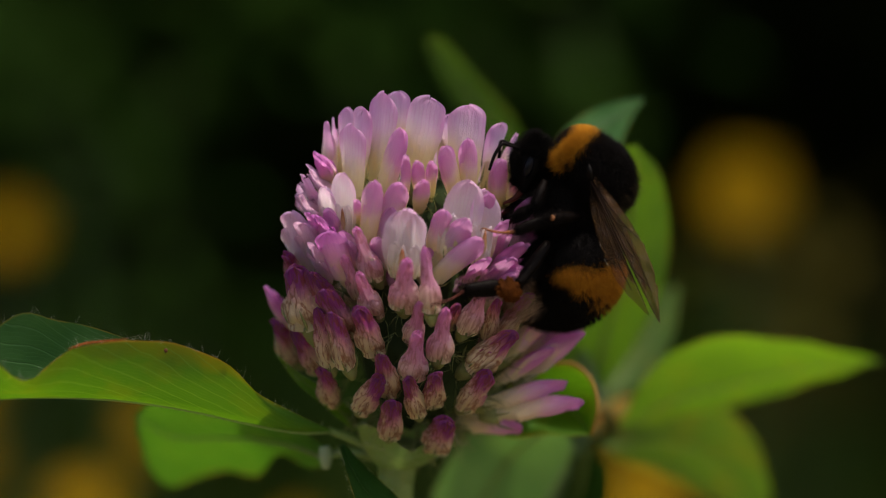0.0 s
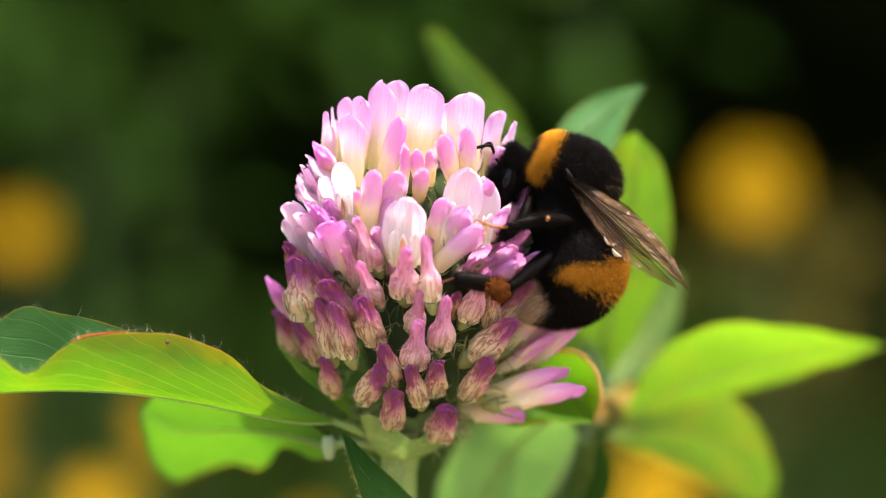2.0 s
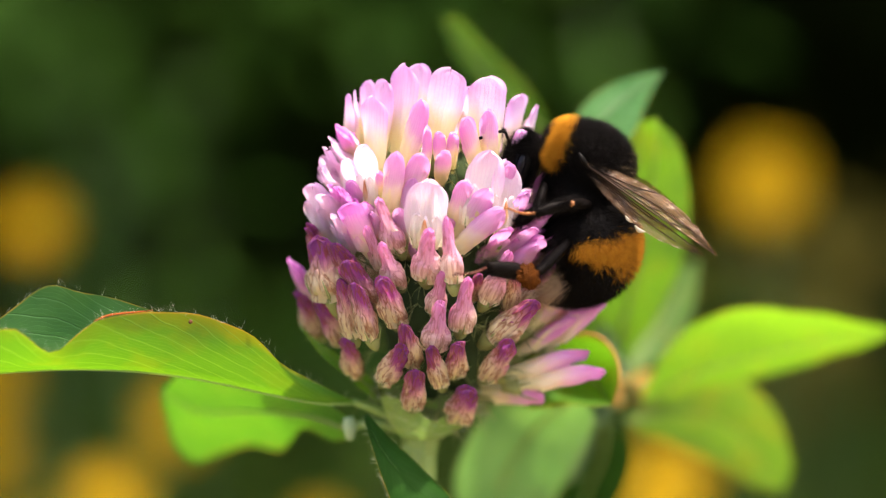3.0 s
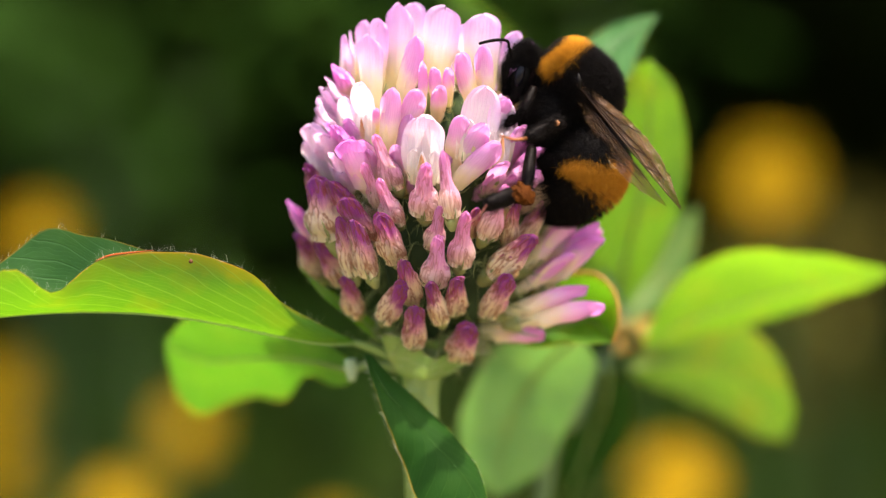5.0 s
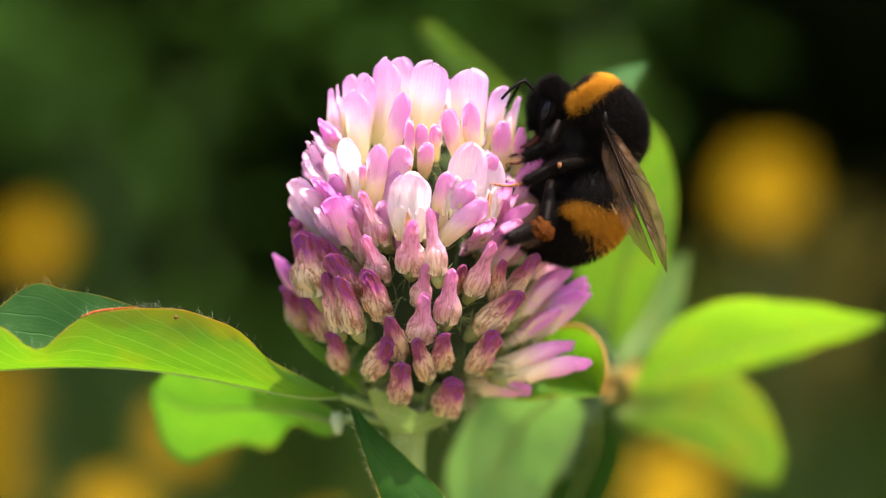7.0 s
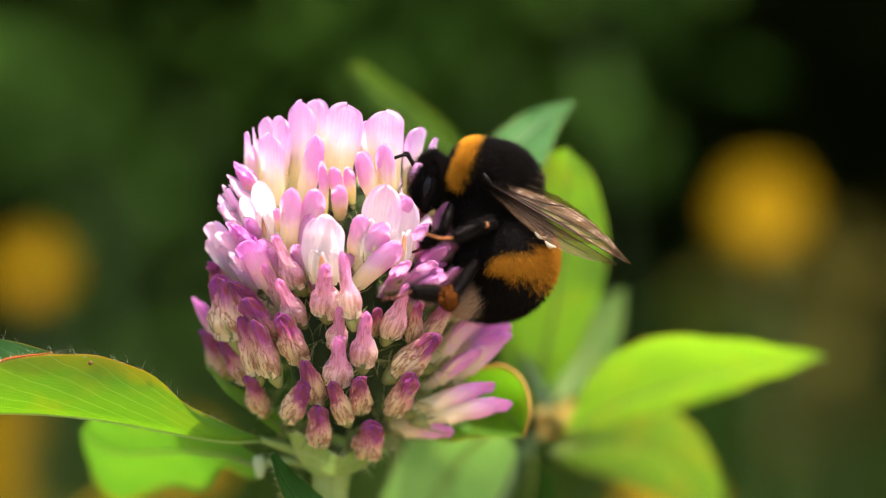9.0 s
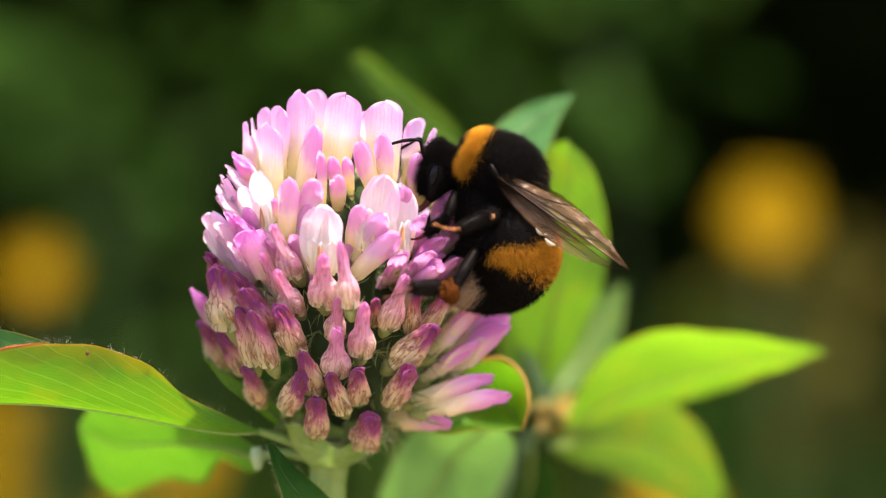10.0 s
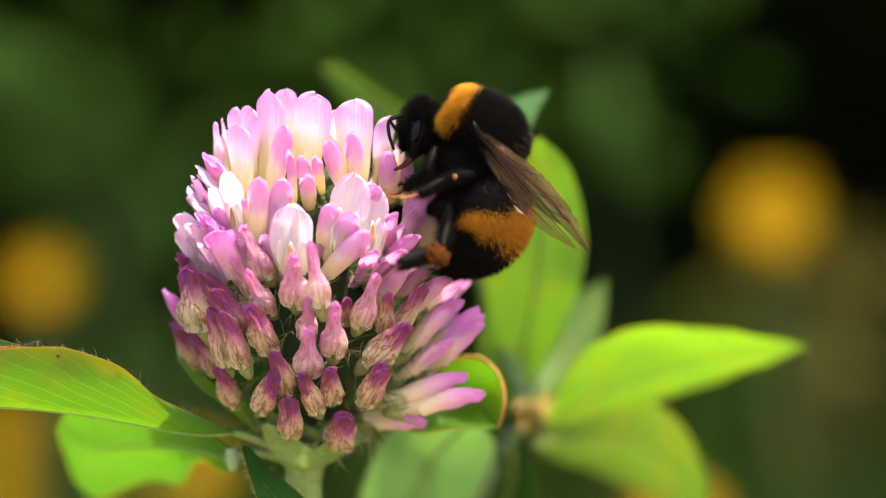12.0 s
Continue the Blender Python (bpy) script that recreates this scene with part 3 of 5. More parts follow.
    leaf(clover, [(-6.4, -1.0, -14.6), (-8.6, -2.0, -12.4), (-11.0, -3.0, -10.2), (-13.4, -3.0, -7.8)],
         [(-5.9, -1.0, -14.1), (-8.4, -1.0, -12.0), (-11.1, -2.0, -9.9), (-13.4, -3.0, -7.8)], [(-6.6, -2.0, -14.9), (-9.0, -3.0, -12.7), (-11.4, -4.0, -10.3), (-13.4, -3.0, -7.8)],
         M_LEAF_FAR, "thin green bract tip", hairs=40, hair_len=1.0, bulge=0.3)
    part("stem", tube("stem", [(-2.6, -1.0, -16.0), (-2.9, -1.0, -19.4), (-3.0, -1.0, -22.9), (-3.4, 0.0, -60), (-6.0, 3.0, -150), (-2.0, 5.0, -260), (0.0, 4.0, -356)],
                      (2.0, 1.65, 1.6, 1.5, 1.5, 1.6, 1.9), M_STEM, 40, 14), clover, "ribbed hairy green stalk")
    part("petiole", tube("petiole", [(-3.4, 0.0, -18.1), (-4.7, -1.0, -16.8), (-6.9, -2.0, -15.5), (-8.8, -2.6, -14.7)], (0.5, 0.45, 0.4, 0.3), M_SHEATH_RIB, 14, 8), clover, "short green leaf stalk")
    part("petiole", tube("petiole", [(-3.4, 0.0, -18.1), (-5.2, 0.0, -17.6), (-7.2, 0.0, -17.2), (-9.3, 0.0, -17.6)], (0.6, 0.42, 0.36, 0.4), M_SHEATH_RIB, 14, 8), clover, "short green leaf stalk")
    part("petiole", tube("petiole", [(-9.3, -1.0, -16.5), (-9.2, -1.0, -17.4), (-9.2, -1.0, -18.5)], (0.5, 0.65, 0.35), plain_material("pale_joint", (0.26, 0.36, 0.18), (0.36, 0.46, 0.26), 800, 0.5, 0.3), 10, 8), clover, "whitish leaf joint")
    rng = np.random.default_rng(12)
    v, f = fringe([(-2.8, -2.7, -16.2), (-2.9, -2.5, -19.0), (-3.0, -2.5, -26)], 260, 0.9, rng, (-0.1, -0.3, 0), 0.9, 0.008)
    tagged(part("stalk_hair", mesh_of("stalk_hair", v, f, M_HAIR), clover, "fine pale hairs on the stalk"), kind="stuff")


def clover_leaves_behind():
    own = clover_behind
    leaf(own, [(15.8, 26.0, -18.8), (17.3, 25.0, -12.6), (18.8, 22.0, -5.3), (19.6, 19.0, 2.4), (19.7, 15.0, 9.3)],
         [(15.8, 26.0, -18.9), (18.2, 27.0, -16.1), (20.7, 26.0, -12.2), (23.0, 24.0, -6.7), (23.7, 22.0, -0.5), (22.2, 18.0, 6.1), (19.5, 15.0, 9.1)],
         [(15.8, 26.0, -18.7), (13.0, 24.0, -13.0), (13.4, 21.0, -5.1), (14.9, 18.0, 2.5), (17.0, 16.0, 7.7), (19.7, 15.0, 9.3)],
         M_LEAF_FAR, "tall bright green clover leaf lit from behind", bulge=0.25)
    leaf(own, [(18.3, 30.0, -18.8), (20.9, 33.0, -15.3), (23.8, 35.0, -11.4), (26.5, 36.0, -7.3)],
         [(18.3, 30.0, -19.1), (22.6, 32.0, -16.8), (25.5, 34.0, -12.8), (26.5, 36.0, -7.3)], [(18.3, 30.0, -18.7), (19.2, 33.0, -14.1), (22.3, 35.0, -9.6), (26.5, 36.0, -7.3)],
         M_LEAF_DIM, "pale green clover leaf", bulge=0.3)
    leaf(own, [(10.7, 13.0, 5.3), (14.1, 15.0, 9.1), (17.0, 17.0, 11.4), (20.5, 18.0, 13.5)],
         [(10.7, 13.0, 5.3), (11.9, 15.0, 9.5), (14.8, 17.0, 12.0), (17.8, 18.0, 13.1), (20.5, 18.0, 13.5)], [(10.7, 13.0, 5.3), (15.1, 14.0, 5.7), (17.5, 15.0, 7.9), (18.9, 17.0, 10.9), (20.5, 18.0, 13.4)],
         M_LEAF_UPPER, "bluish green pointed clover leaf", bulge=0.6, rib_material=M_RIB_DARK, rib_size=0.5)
    sway["leaf"] = leaf(own, [(11.3, 46.0, 4.3), (6.2, 42.0, 9.6), (2.3, 39.0, 14.6), (-0.2, 36.0, 18.6)],
         [(11.3, 46.0, 4.3), (4.3, 42.0, 9.0), (1.1, 39.0, 13.6), (-0.7, 36.0, 17.8), (-0.2, 36.0, 18.7)], [(11.3, 46.0, 4.3), (8.6, 42.0, 10.0), (4.1, 39.0, 15.1), (1.3, 36.0, 18.2), (-0.2, 36.0, 18.6)],
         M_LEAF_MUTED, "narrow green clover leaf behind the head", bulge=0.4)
    leaf(own, [(19.2, 26.0, -21.3), (23.6, 25.0, -18.0), (30.4, 25.0, -15.8), (37.8, 25.0, -14.2), (45.9, 26.0, -13.6)],
         [(19.2, 26.0, -21.1), (20.5, 22.0, -16.3), (23.3, 20.0, -12.1), (27.9, 19.0, -9.9), (34.1, 20.0, -10.3), (39.5, 22.0, -11.4), (45.9, 26.0, -13.5)],
         [(19.2, 26.0, -21.4), (23.8, 27.0, -20.0), (31.4, 28.0, -18.8), (38.9, 28.0, -16.6), (45.9, 26.0, -13.6)],
         M_LEAF_FAR, "bright green clover leaf held out sideways", bulge=0.3)
    leaf(own, [(18.0, 27.0, -22.8), (24.9, 34.0, -23.8), (30.6, 36.0, -26.2), (36.4, 38.0, -33.1)],
         [(18.0, 27.0, -22.5), (23.2, 30.0, -20.1), (28.8, 29.0, -18.3), (33.5, 30.0, -22.1), (36.2, 33.0, -28.4), (36.4, 38.0, -33.1)],
         [(18.0, 27.0, -23.1), (20.5, 34.0, -26.0), (27.1, 40.0, -29.9), (32.9, 42.0, -33.4), (35.8, 41.0, -34.2), (36.4, 38.0, -33.2)],
         M_LEAF_DIM, "rounded green clover leaf", bulge=0.35)
    leaf(own, [(12.3, 14.0, -17.5), (8.6, 18.0, -21.3), (5.3, 22.0, -27.6), (3.9, 26.0, -36.4)],
         [(12.3, 14.0, -17.4), (5.2, 17.0, -18.2), (1.4, 20.0, -23.9), (0.4, 23.0, -30.1), (3.9, 26.0, -36.5)], [(12.3, 14.0, -17.6), (14.1, 18.0, -21.3), (11.6, 21.0, -27.4), (8.8, 24.0, -33.1), (3.9, 26.0, -36.4)],
         M_LEAF_BLUE, "pale grey-green clover leaf with a whitish mark", bulge=0.4)
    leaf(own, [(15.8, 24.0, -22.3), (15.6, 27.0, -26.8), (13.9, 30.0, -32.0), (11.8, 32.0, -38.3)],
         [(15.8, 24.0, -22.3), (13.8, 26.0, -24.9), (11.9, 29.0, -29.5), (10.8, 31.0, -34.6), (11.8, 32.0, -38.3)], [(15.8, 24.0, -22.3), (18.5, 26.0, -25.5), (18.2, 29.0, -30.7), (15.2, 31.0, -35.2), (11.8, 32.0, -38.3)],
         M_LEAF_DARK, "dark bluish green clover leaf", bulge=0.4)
    part("stem", tube("stem", [(16.0, 26.0, -21.2), (14.5, 26.0, -24.1), (12.2, 26.0, -28.9), (9.3, 26.0, -34.7), (-2, 30, -120), (-6, 34, -240), (-4, 30, -356)], (0.5, 0.6, 0.7, 0.75, 1.0, 1.3, 1.5), M_RIB_DARK, 40, 10), own, "green stalk with leaf joints")
    part("joint", tube("joint", [(16.0, 19.0, -17.7), (17.0, 20.0, -17.4), (18.3, 22.0, -18.6), (19.1, 23.0, -20.4)], (0.4, 0.6, 0.55, 0.4), plain_material("reddish_joint", (0.08, 0.06, 0.014), (0.16, 0.13, 0.03), 600, 0.6), 12, 8), own, "yellowish brown leaf joint")
    part("petiole", tube("petiole", [(18.3, 24.0, -20.1), (14.4, 24.0, -10.1), (10.8, 14.0, 5.1)], (0.7, 0.6, 0.4), M_RIB_DARK, 20, 8), own, "thin green leaf stalk")
    part("petiole", tube("petiole", [(18.3, 24.0, -20.1), (13.6, 29.0, -7.5), (11.3, 46.0, 4.3)], (0.7, 0.6, 0.4), M_RIB_DARK, 20, 8), own, "thin green leaf stalk")
    # dry yellowed leaflet at the fork
    leaf(own, [(16.4, 26.0, -21.5), (17.9, 28.0, -20.2), (20.1, 30.0, -19.1), (21.9, 31.0, -18.4)], [(16.4, 26.0, -21.7), (18.7, 28.0, -21.0), (20.7, 30.0, -19.8), (21.9, 31.0, -18.5)], [(16.4, 26.0, -21.4), (17.3, 28.0, -19.7), (19.8, 30.0, -18.4), (21.9, 31.0, -18.4)],
         leaf_material("leaf_yellowed", (0.25, 0.13, 0.02), (0.36, 0.22, 0.03), (0.6, 0.34, 0.03), 0.4), "yellow-orange withered leaflet", bulge=0.3)


clover_leaves()
clover_leaves_behind()


# ---- yellow flowers standing out of focus behind ----
M_YELLOW = plain_material("yellow_petal", (0.29, 0.18, 0.005), (0.35, 0.22, 0.007), 200, 0.8, 0.3, 0.0004, Specular_IOR_Level=0.05)
M_YELLOW_DISC = plain_material("yellow_disc", (0.32, 0.17, 0.006), (0.40, 0.22, 0.008), 900, 0.8, 0.0, 0.0006, Specular_IOR_Level=0.05)


def ray_petals(radius, count, tilt, rng):
    verts, faces = [], []
    for k in range(count):
        a = 2 * math.pi * k / count + rng.uniform(-0.06, 0.06)
        rr = radius * rng.uniform(0.86, 1.06)
        out, side = Vector((math.cos(a), math.sin(a), 0)), Vector((-math.sin(a), math.cos(a), 0))
        o = len(verts)
        w = 2.6 * rr / count
        for f, ww in ((0.12, 0.5), (0.45, 0.9), (0.8, 1.0), (1.0, 0.45)):
            c = out * rr * f + Vector((0, 0, rr * (tilt * f - 0.25 * f * f)))
            verts += [c - side * w * ww, c + Vector((0, 0, -0.03 * rr)), c + side * w * ww]
        for i in range(3):
            for j in range(2):
                q = o + i * 3 + j
                faces.append((q, q + 1, q + 4, q + 3))
    return verts, faces


def yellow_flower(top, radius, face=(0, -0.6, 0.8), seed=0):
    """A yellow composite flower on a thin stalk that rises from the ground; top in metres."""
    rng = np.random.default_rng(seed)
    top = Vector(top)
    turn = Vector(face).to_track_quat("Z", "Y").to_matrix().to_4x4()
    own = thing("yellow_flower", "out-of-focus golden yellow flower on a thin green stalk", "flower", group="yellow flowers of the meadow", m=Matrix.Translation(top))
    v1, f1 = ray_petals(radius, 21, 0.30, rng)
    v2, f2 = ray_petals(radius * 0.72, 15, 0.55, rng)
    v2 = [v + Vector((0, 0, radius * 0.05)) for v in v2]
    part("petals", mesh_of("petals", v1 + v2, f1 + [tuple(i + len(v1) for i in f) for f in f2], M_YELLOW), own, "ring of golden yellow petals", turn)
    dome = bmesh.new()
    bmesh.ops.create_uvsphere(dome, u_segments=14, v_segments=8, radius=radius * 0.36)
    bmesh.ops.scale(dome, vec=(1, 1, 0.6), verts=dome.verts)
    me = bpy.data.meshes.new("disc")
    dome.to_mesh(me)
    dome.free()
    me.materials.append(M_YELLOW_DISC)
    part("disc", me, own, "deep yellow middle", turn)
    foot = Vector((rng.uniform(-0.03, 0.03), rng.uniform(0.0, 0.05), -0.06 - top.z))
    back = -Vector(face).normalized() * radius * 0.3
    part("stem", tube("stem", [back, back * 2.2 + Vector((0, 0, -radius)), foot * 0.5 + Vector((0.006, 0, 0)), foot], (0.0016, 0.0013, 0.0014, 0.0018), M_RIB_DARK, 18, 7, 1.0), own, "thin green stalk")


for i, (spot, size) in enumerate((
        ((0.136, 0.713, 0.228), 0.0199), ((-0.176, 0.690, 0.213), 0.0139), ((-0.210, 0.745, 0.099), 0.0147), ((-0.147, 0.693, 0.092), 0.0157),
        ((-0.131, 0.796, 0.105), 0.0153), ((-0.056, 0.711, 0.071), 0.0124), ((0.084, 0.597, 0.124), 0.0155),
        ((-0.171, 0.643, 0.087), 0.0107), ((-0.221, 0.799, 0.125), 0.0176), ((0.084, 0.691, 0.075), 0.0108))):
    yellow_flower(spot, size, (0.12 * math.sin(i * 2.4), -0.96, 0.18) if i < 3 or i == 8 else (0.12 * math.sin(i * 2.4), -0.8, 0.56), 20 + i)

# ---- florets of the clover head ----
def sweep(profile, n=12, sides=12, crumple=0.0, seed=0.0, lobes=0.0):
    """A closed petal tube: profile rows of (height, half width, half depth, forward shift, edge gather)."""
    rows = spline([(p[0], p[1], p[2]) for p in profile], n)
    more = spline([(p[0], p[3], 0) for p in profile], n)
    verts, faces = [], []
    for i in range(n):
        z, w, d = rows[i]
        s = more[i].y
        for k in range(sides):
            a = 2 * math.pi * k / sides
            x, y = w * math.cos(a), d * math.sin(a)
            bump = 1.0 + lobes * math.cos(3 * a + math.pi / 2) * (1 - z)
            if crumple:
                wild = crumple
                crumple = wild * (0.7 + 0.9 * max(z, 0.0))
                bump += crumple * noise.noise((x * 3.2 + seed, y * 3.2, z * 5.0 + seed))
                bump += crumple * 0.35 * math.sin(3 * a + seed + z * 5) + crumple * 0.30 * math.sin(8 * a + 5 * noise.noise((seed, z * 3, 1.0)))
                bump += crumple * 0.6 * noise.noise((x * 9, y * 9 + seed, z * 11))
                bump -= crumple * (0.55 * abs(noise.noise((x * 5 + seed, y * 5, z * 4 - seed))) - 0.1)
                crumple = wild
            verts.append(Vector((x * bump, y * bump + s, z + crumple * 0.05 * math.sin(2 * a + seed))))
    for i in range(n - 1):
        for k in range(sides):
            a, b = i * sides + k, i * sides + (k + 1) % sides
            faces.append((a, b, b + sides, a + sides))
    faces += [tuple(range(sides))[::-1], tuple(range((n - 1) * sides, n * sides))]
    return verts, faces


def spoon(z0, z1, width, cup, back, lean, notch=0.05, n=16, cols=9, seed=0.0, waist=0.5, top=0.70, fold=0.08):
    """A banner petal: narrow claw, broad rounded blade, edges turned forward (-y), with some thickness at the rim."""
    verts, faces = [], []
    for i in range(n):
        f = math.sin(0.5 * math.pi * i / (n - 1)) ** 0.9
        broad = math.sqrt(max(1 - (max(f - top, 0) / (1 - top)) ** 2.2, 0.0))
        claw = waist + (1 - waist) * math.sin(0.5 * math.pi * min(f / top, 1.0)) ** 1.5
        w = width * 0.5 * max(broad * claw, 0.02)
        for j in range(cols):
            s = 2 * j / (cols - 1) - 1
            edge = abs(s) ** 2
            z = z0 + (z1 - z0) * (f - notch * (1 - abs(s)) ** 2 * f ** 8)
            y = back + lean * f * f - cup * edge * (0.35 + 0.65 * math.sin(math.pi * min(f * 1.1, 1))) + 0.03 * noise.noise((s * 2 + seed, f * 4, seed))
            ruffle = 0.06 * f * math.sin(7 * s + 5 * f + seed) * edge
            y += fold * math.exp(-(s * 3.2 - 0.9 * math.sin(seed * 3)) ** 2) * math.sin(math.pi * min(f * 1.05, 1.0)) + 0.25 * fold * math.cos(11 * s + seed) * f
            sway = 0.07 * math.sin(2.4 * f + seed) * f
            verts.append(Vector((s * w * (1 + 0.10 * noise.noise((seed, s, f * 3))) + sway, y + ruffle, z + (0.05 * noise.noise((seed, s * 2.5, 5.0)) + 0.03 * noise.noise((seed, s * 6.5, 9.0))) * f * f)))
    for i in range(n - 1):
        for j in range(cols - 1):
            k = i * cols + j
            faces.append((k, k + 1, k + cols + 1, k + cols))
    return verts, faces


def joined(*pieces):
    verts, faces = [], []
    for v, f in pieces:
        faces += [tuple(i + len(verts) for i in q) for q in f]
        verts += v
    return verts, faces


def shifted(piece, dx=0.0, dy=0.0, dz=0.0, turn=0.0):
    m = Matrix.Rotation(radians(turn), 4, "Y")
    return [m @ v + Vector((dx, dy, dz)) for v in piece[0]], piece[1]


def floret_meshes(kind, variants=6):
    """Meshes of (tube, banner) one unit long and one wide, base at the origin, facing -y."""
    out = []
    for s in range(variants):
        q = 7.3 * s + 1.7
        tilt = math.sin(q * 2)
        if kind == "tall":
            body = sweep([(-0.30, 0.14, 0.13, 0.10), (0.0, 0.30, 0.28, 0.04), (0.20, 0.37, 0.31, 0.0), (0.40, 0.39, 0.28, -0.02), (0.56, 0.33, 0.20, 0.02), (0.68, 0.16, 0.10, 0.06), (0.74, 0.03, 0.03, 0.08)], n=16, sides=16, crumple=0.03, seed=q)
            banner = spoon(0.04, 1.0, 0.98, -0.26 - 0.05 * (s % 3), -0.36, 0.16 + 0.05 * (s % 2), 0.05 * (s % 3), n=24, cols=15, seed=q, waist=0.78, top=0.80 + 0.02 * (s % 3), fold=0.03)
            mat = M_FRESH
        elif kind == "open":
            body = joined(sweep([(-0.3, 0.10, 0.10, 0.2), (0.0, 0.20, 0.2, 0.0), (0.14, 0.22, 0.20, -0.06), (0.28, 0.14, 0.14, -0.12), (0.40, 0.08, 0.07, -0.14), (0.50, 0.02, 0.02, -0.12)], n=14),
                          shifted(spoon(0.0, 0.54, 0.30, -0.12, -0.20, 0.06, 0.0, seed=q, waist=0.6), -0.20, 0, 0, -5), shifted(spoon(0.0, 0.52, 0.30, -0.12, -0.20, 0.06, 0.0, seed=q + 2, waist=0.6), 0.20, 0, 0, 5))
            banner = spoon(-0.02, 1.0, 1.0, 0.12, 0.04, 0.08, 0.015, n=22, cols=15, seed=q, waist=0.72, top=0.66, fold=0.02)
            mat = M_OPEN
        elif kind == "bud":
            body = sweep([(-0.30, 0.14, 0.13, 0.1), (0.0, 0.33, 0.30, 0.0), (0.20, 0.41, 0.36, -0.02), (0.48, 0.46, 0.34, -0.02), (0.72, 0.43, 0.30, 0.0), (0.87, 0.33, 0.22, 0.03), (0.96, 0.20, 0.13, 0.06), (1.0, 0.04, 0.03, 0.08)], n=26, sides=18, crumple=0.05, seed=q)
            banner = shifted(spoon(0.10, 1.02, 0.86, -0.34, -0.40, 0.30, 0.02 * (s % 3), n=20, cols=13, seed=q, waist=0.75, top=0.68 + 0.05 * (s % 3), fold=0.03), 0.07 * tilt, 0, 0, 3 * tilt)
            mat = M_BUD
        elif kind == "bottle":
            body = sweep([(-0.22, 0.10, 0.10, 0.2), (-0.04, 0.24, 0.22, 0.04), (0.05, 0.42, 0.38, 0.0), (0.17, 0.50, 0.45, -0.05), (0.32, 0.49, 0.42, -0.05), (0.44, 0.35, 0.31, -0.02), (0.58, 0.235, 0.22, 0.02), (0.80, 0.205, 0.17, 0.05), (0.93, 0.17, 0.13, 0.08), (1.0, 0.03, 0.03, 0.10)], n=36, sides=24, crumple=0.09, seed=q, lobes=0.11)
            banner = joined(shifted(spoon(0.40, 1.01, 0.50, -0.22, -0.32, 0.26, 0.0, n=18, cols=11, seed=q, waist=1.15, top=0.70, fold=0.04), 0.02 * tilt, 0, 0, 2 * tilt),
                            shifted(spoon(-0.02, 0.46, 0.50, -0.22, -0.40, 0.10, 0.0, seed=q + 4, waist=0.8, fold=0.05), 0.26, 0.03, 0, -10), shifted(spoon(0.0, 0.44, 0.50, -0.22, -0.40, 0.10, 0.0, seed=q + 6, waist=0.8, fold=0.05), -0.26, 0.03, 0, 10))
            mat = M_BOTTLE
        elif kind == "wilt":
            body = sweep([(-0.22, 0.10, 0.10, 0.2), (-0.03, 0.27, 0.25, 0.03), (0.08, 0.42, 0.38, 0.0), (0.24, 0.49, 0.43, -0.05), (0.42, 0.45, 0.38, -0.04), (0.58, 0.36, 0.28, 0.02 * tilt), (0.74, 0.31, 0.20, 0.06 * tilt), (0.87, 0.29, 0.15, 0.08 * tilt), (0.95, 0.20, 0.09, 0.10 * tilt), (1.0, 0.04, 0.03, 0.10 * tilt)], n=40, sides=26, crumple=0.17, seed=q, lobes=0.10)
            banner = joined(shifted(spoon(0.34, 1.0, 0.66, -0.20, -0.34, 0.20, 0.10, n=18, cols=13, seed=q, waist=1.1, fold=0.14), 0.04 * tilt, 0, 0, 6 * tilt),
                            shifted(spoon(-0.02, 0.62, 0.50, -0.20, -0.42, 0.14, 0.08, seed=q + 5, waist=0.8, fold=0.10), 0.22, 0.03, 0, -13 + 3 * tilt), shifted(spoon(0.0, 0.52, 0.48, -0.20, -0.42, 0.12, 0.08, seed=q + 8, waist=0.8, fold=0.10), -0.23, 0.03, 0, 12))
            mat = M_WILT
        elif kind in ("deep", "pale"):
            body = joined(sweep([(-0.4, 0.12, 0.12, 0.1), (0.0, 0.24, 0.2, 0.0), (0.3, 0.32, 0.26, -0.05), (0.55, 0.20, 0.16, -0.1), (0.7, 0.05, 0.05, -0.1)], crumple=0.05, seed=q),
                          shifted(spoon(0.0, 0.72, 0.52, -0.20, -0.34, 0.06, 0.04, seed=q), -0.2, 0, 0, -12), shifted(spoon(0.0, 0.66, 0.52, -0.20, -0.34, 0.06, 0.04, seed=q + 2), 0.22, 0, 0, 11))
            banner = spoon(0.0, 1.0, 1.0, -0.34, -0.36, 0.20, 0.05, n=18, cols=13, seed=q, waist=0.66, top=0.78, fold=0.06)
            mat = M_DEEP if kind == "deep" else M_PALE
        else:
            body = sweep([(-0.25, 0.12, 0.12, 0.05), (0.0, 0.24, 0.23, 0.0), (0.30, 0.31, 0.29, -0.02), (0.55, 0.36, 0.32, -0.05), (0.72, 0.36, 0.28, -0.06), (0.84, 0.25, 0.19, -0.06), (0.92, 0.06, 0.06, -0.06)], n=20, sides=16, crumple=0.04, seed=q)
            banner = joined(spoon(0.20, 1.0, 0.98, -0.34, -0.38, 0.20, 0.06, n=20, cols=13, seed=q, waist=0.62, top=0.80, fold=0.06),
                            shifted(spoon(0.40, 0.86, 0.44, 0.14, 0.02, -0.04, 0.0, seed=q + 3, waist=0.8, fold=0.04), 0.30, 0.20, 0, 12))
            mat = M_SIDE
        out.append((mesh_of("floret_" + kind, *body, mat), mesh_of("banner_" + kind, *banner, mat)))
    return out


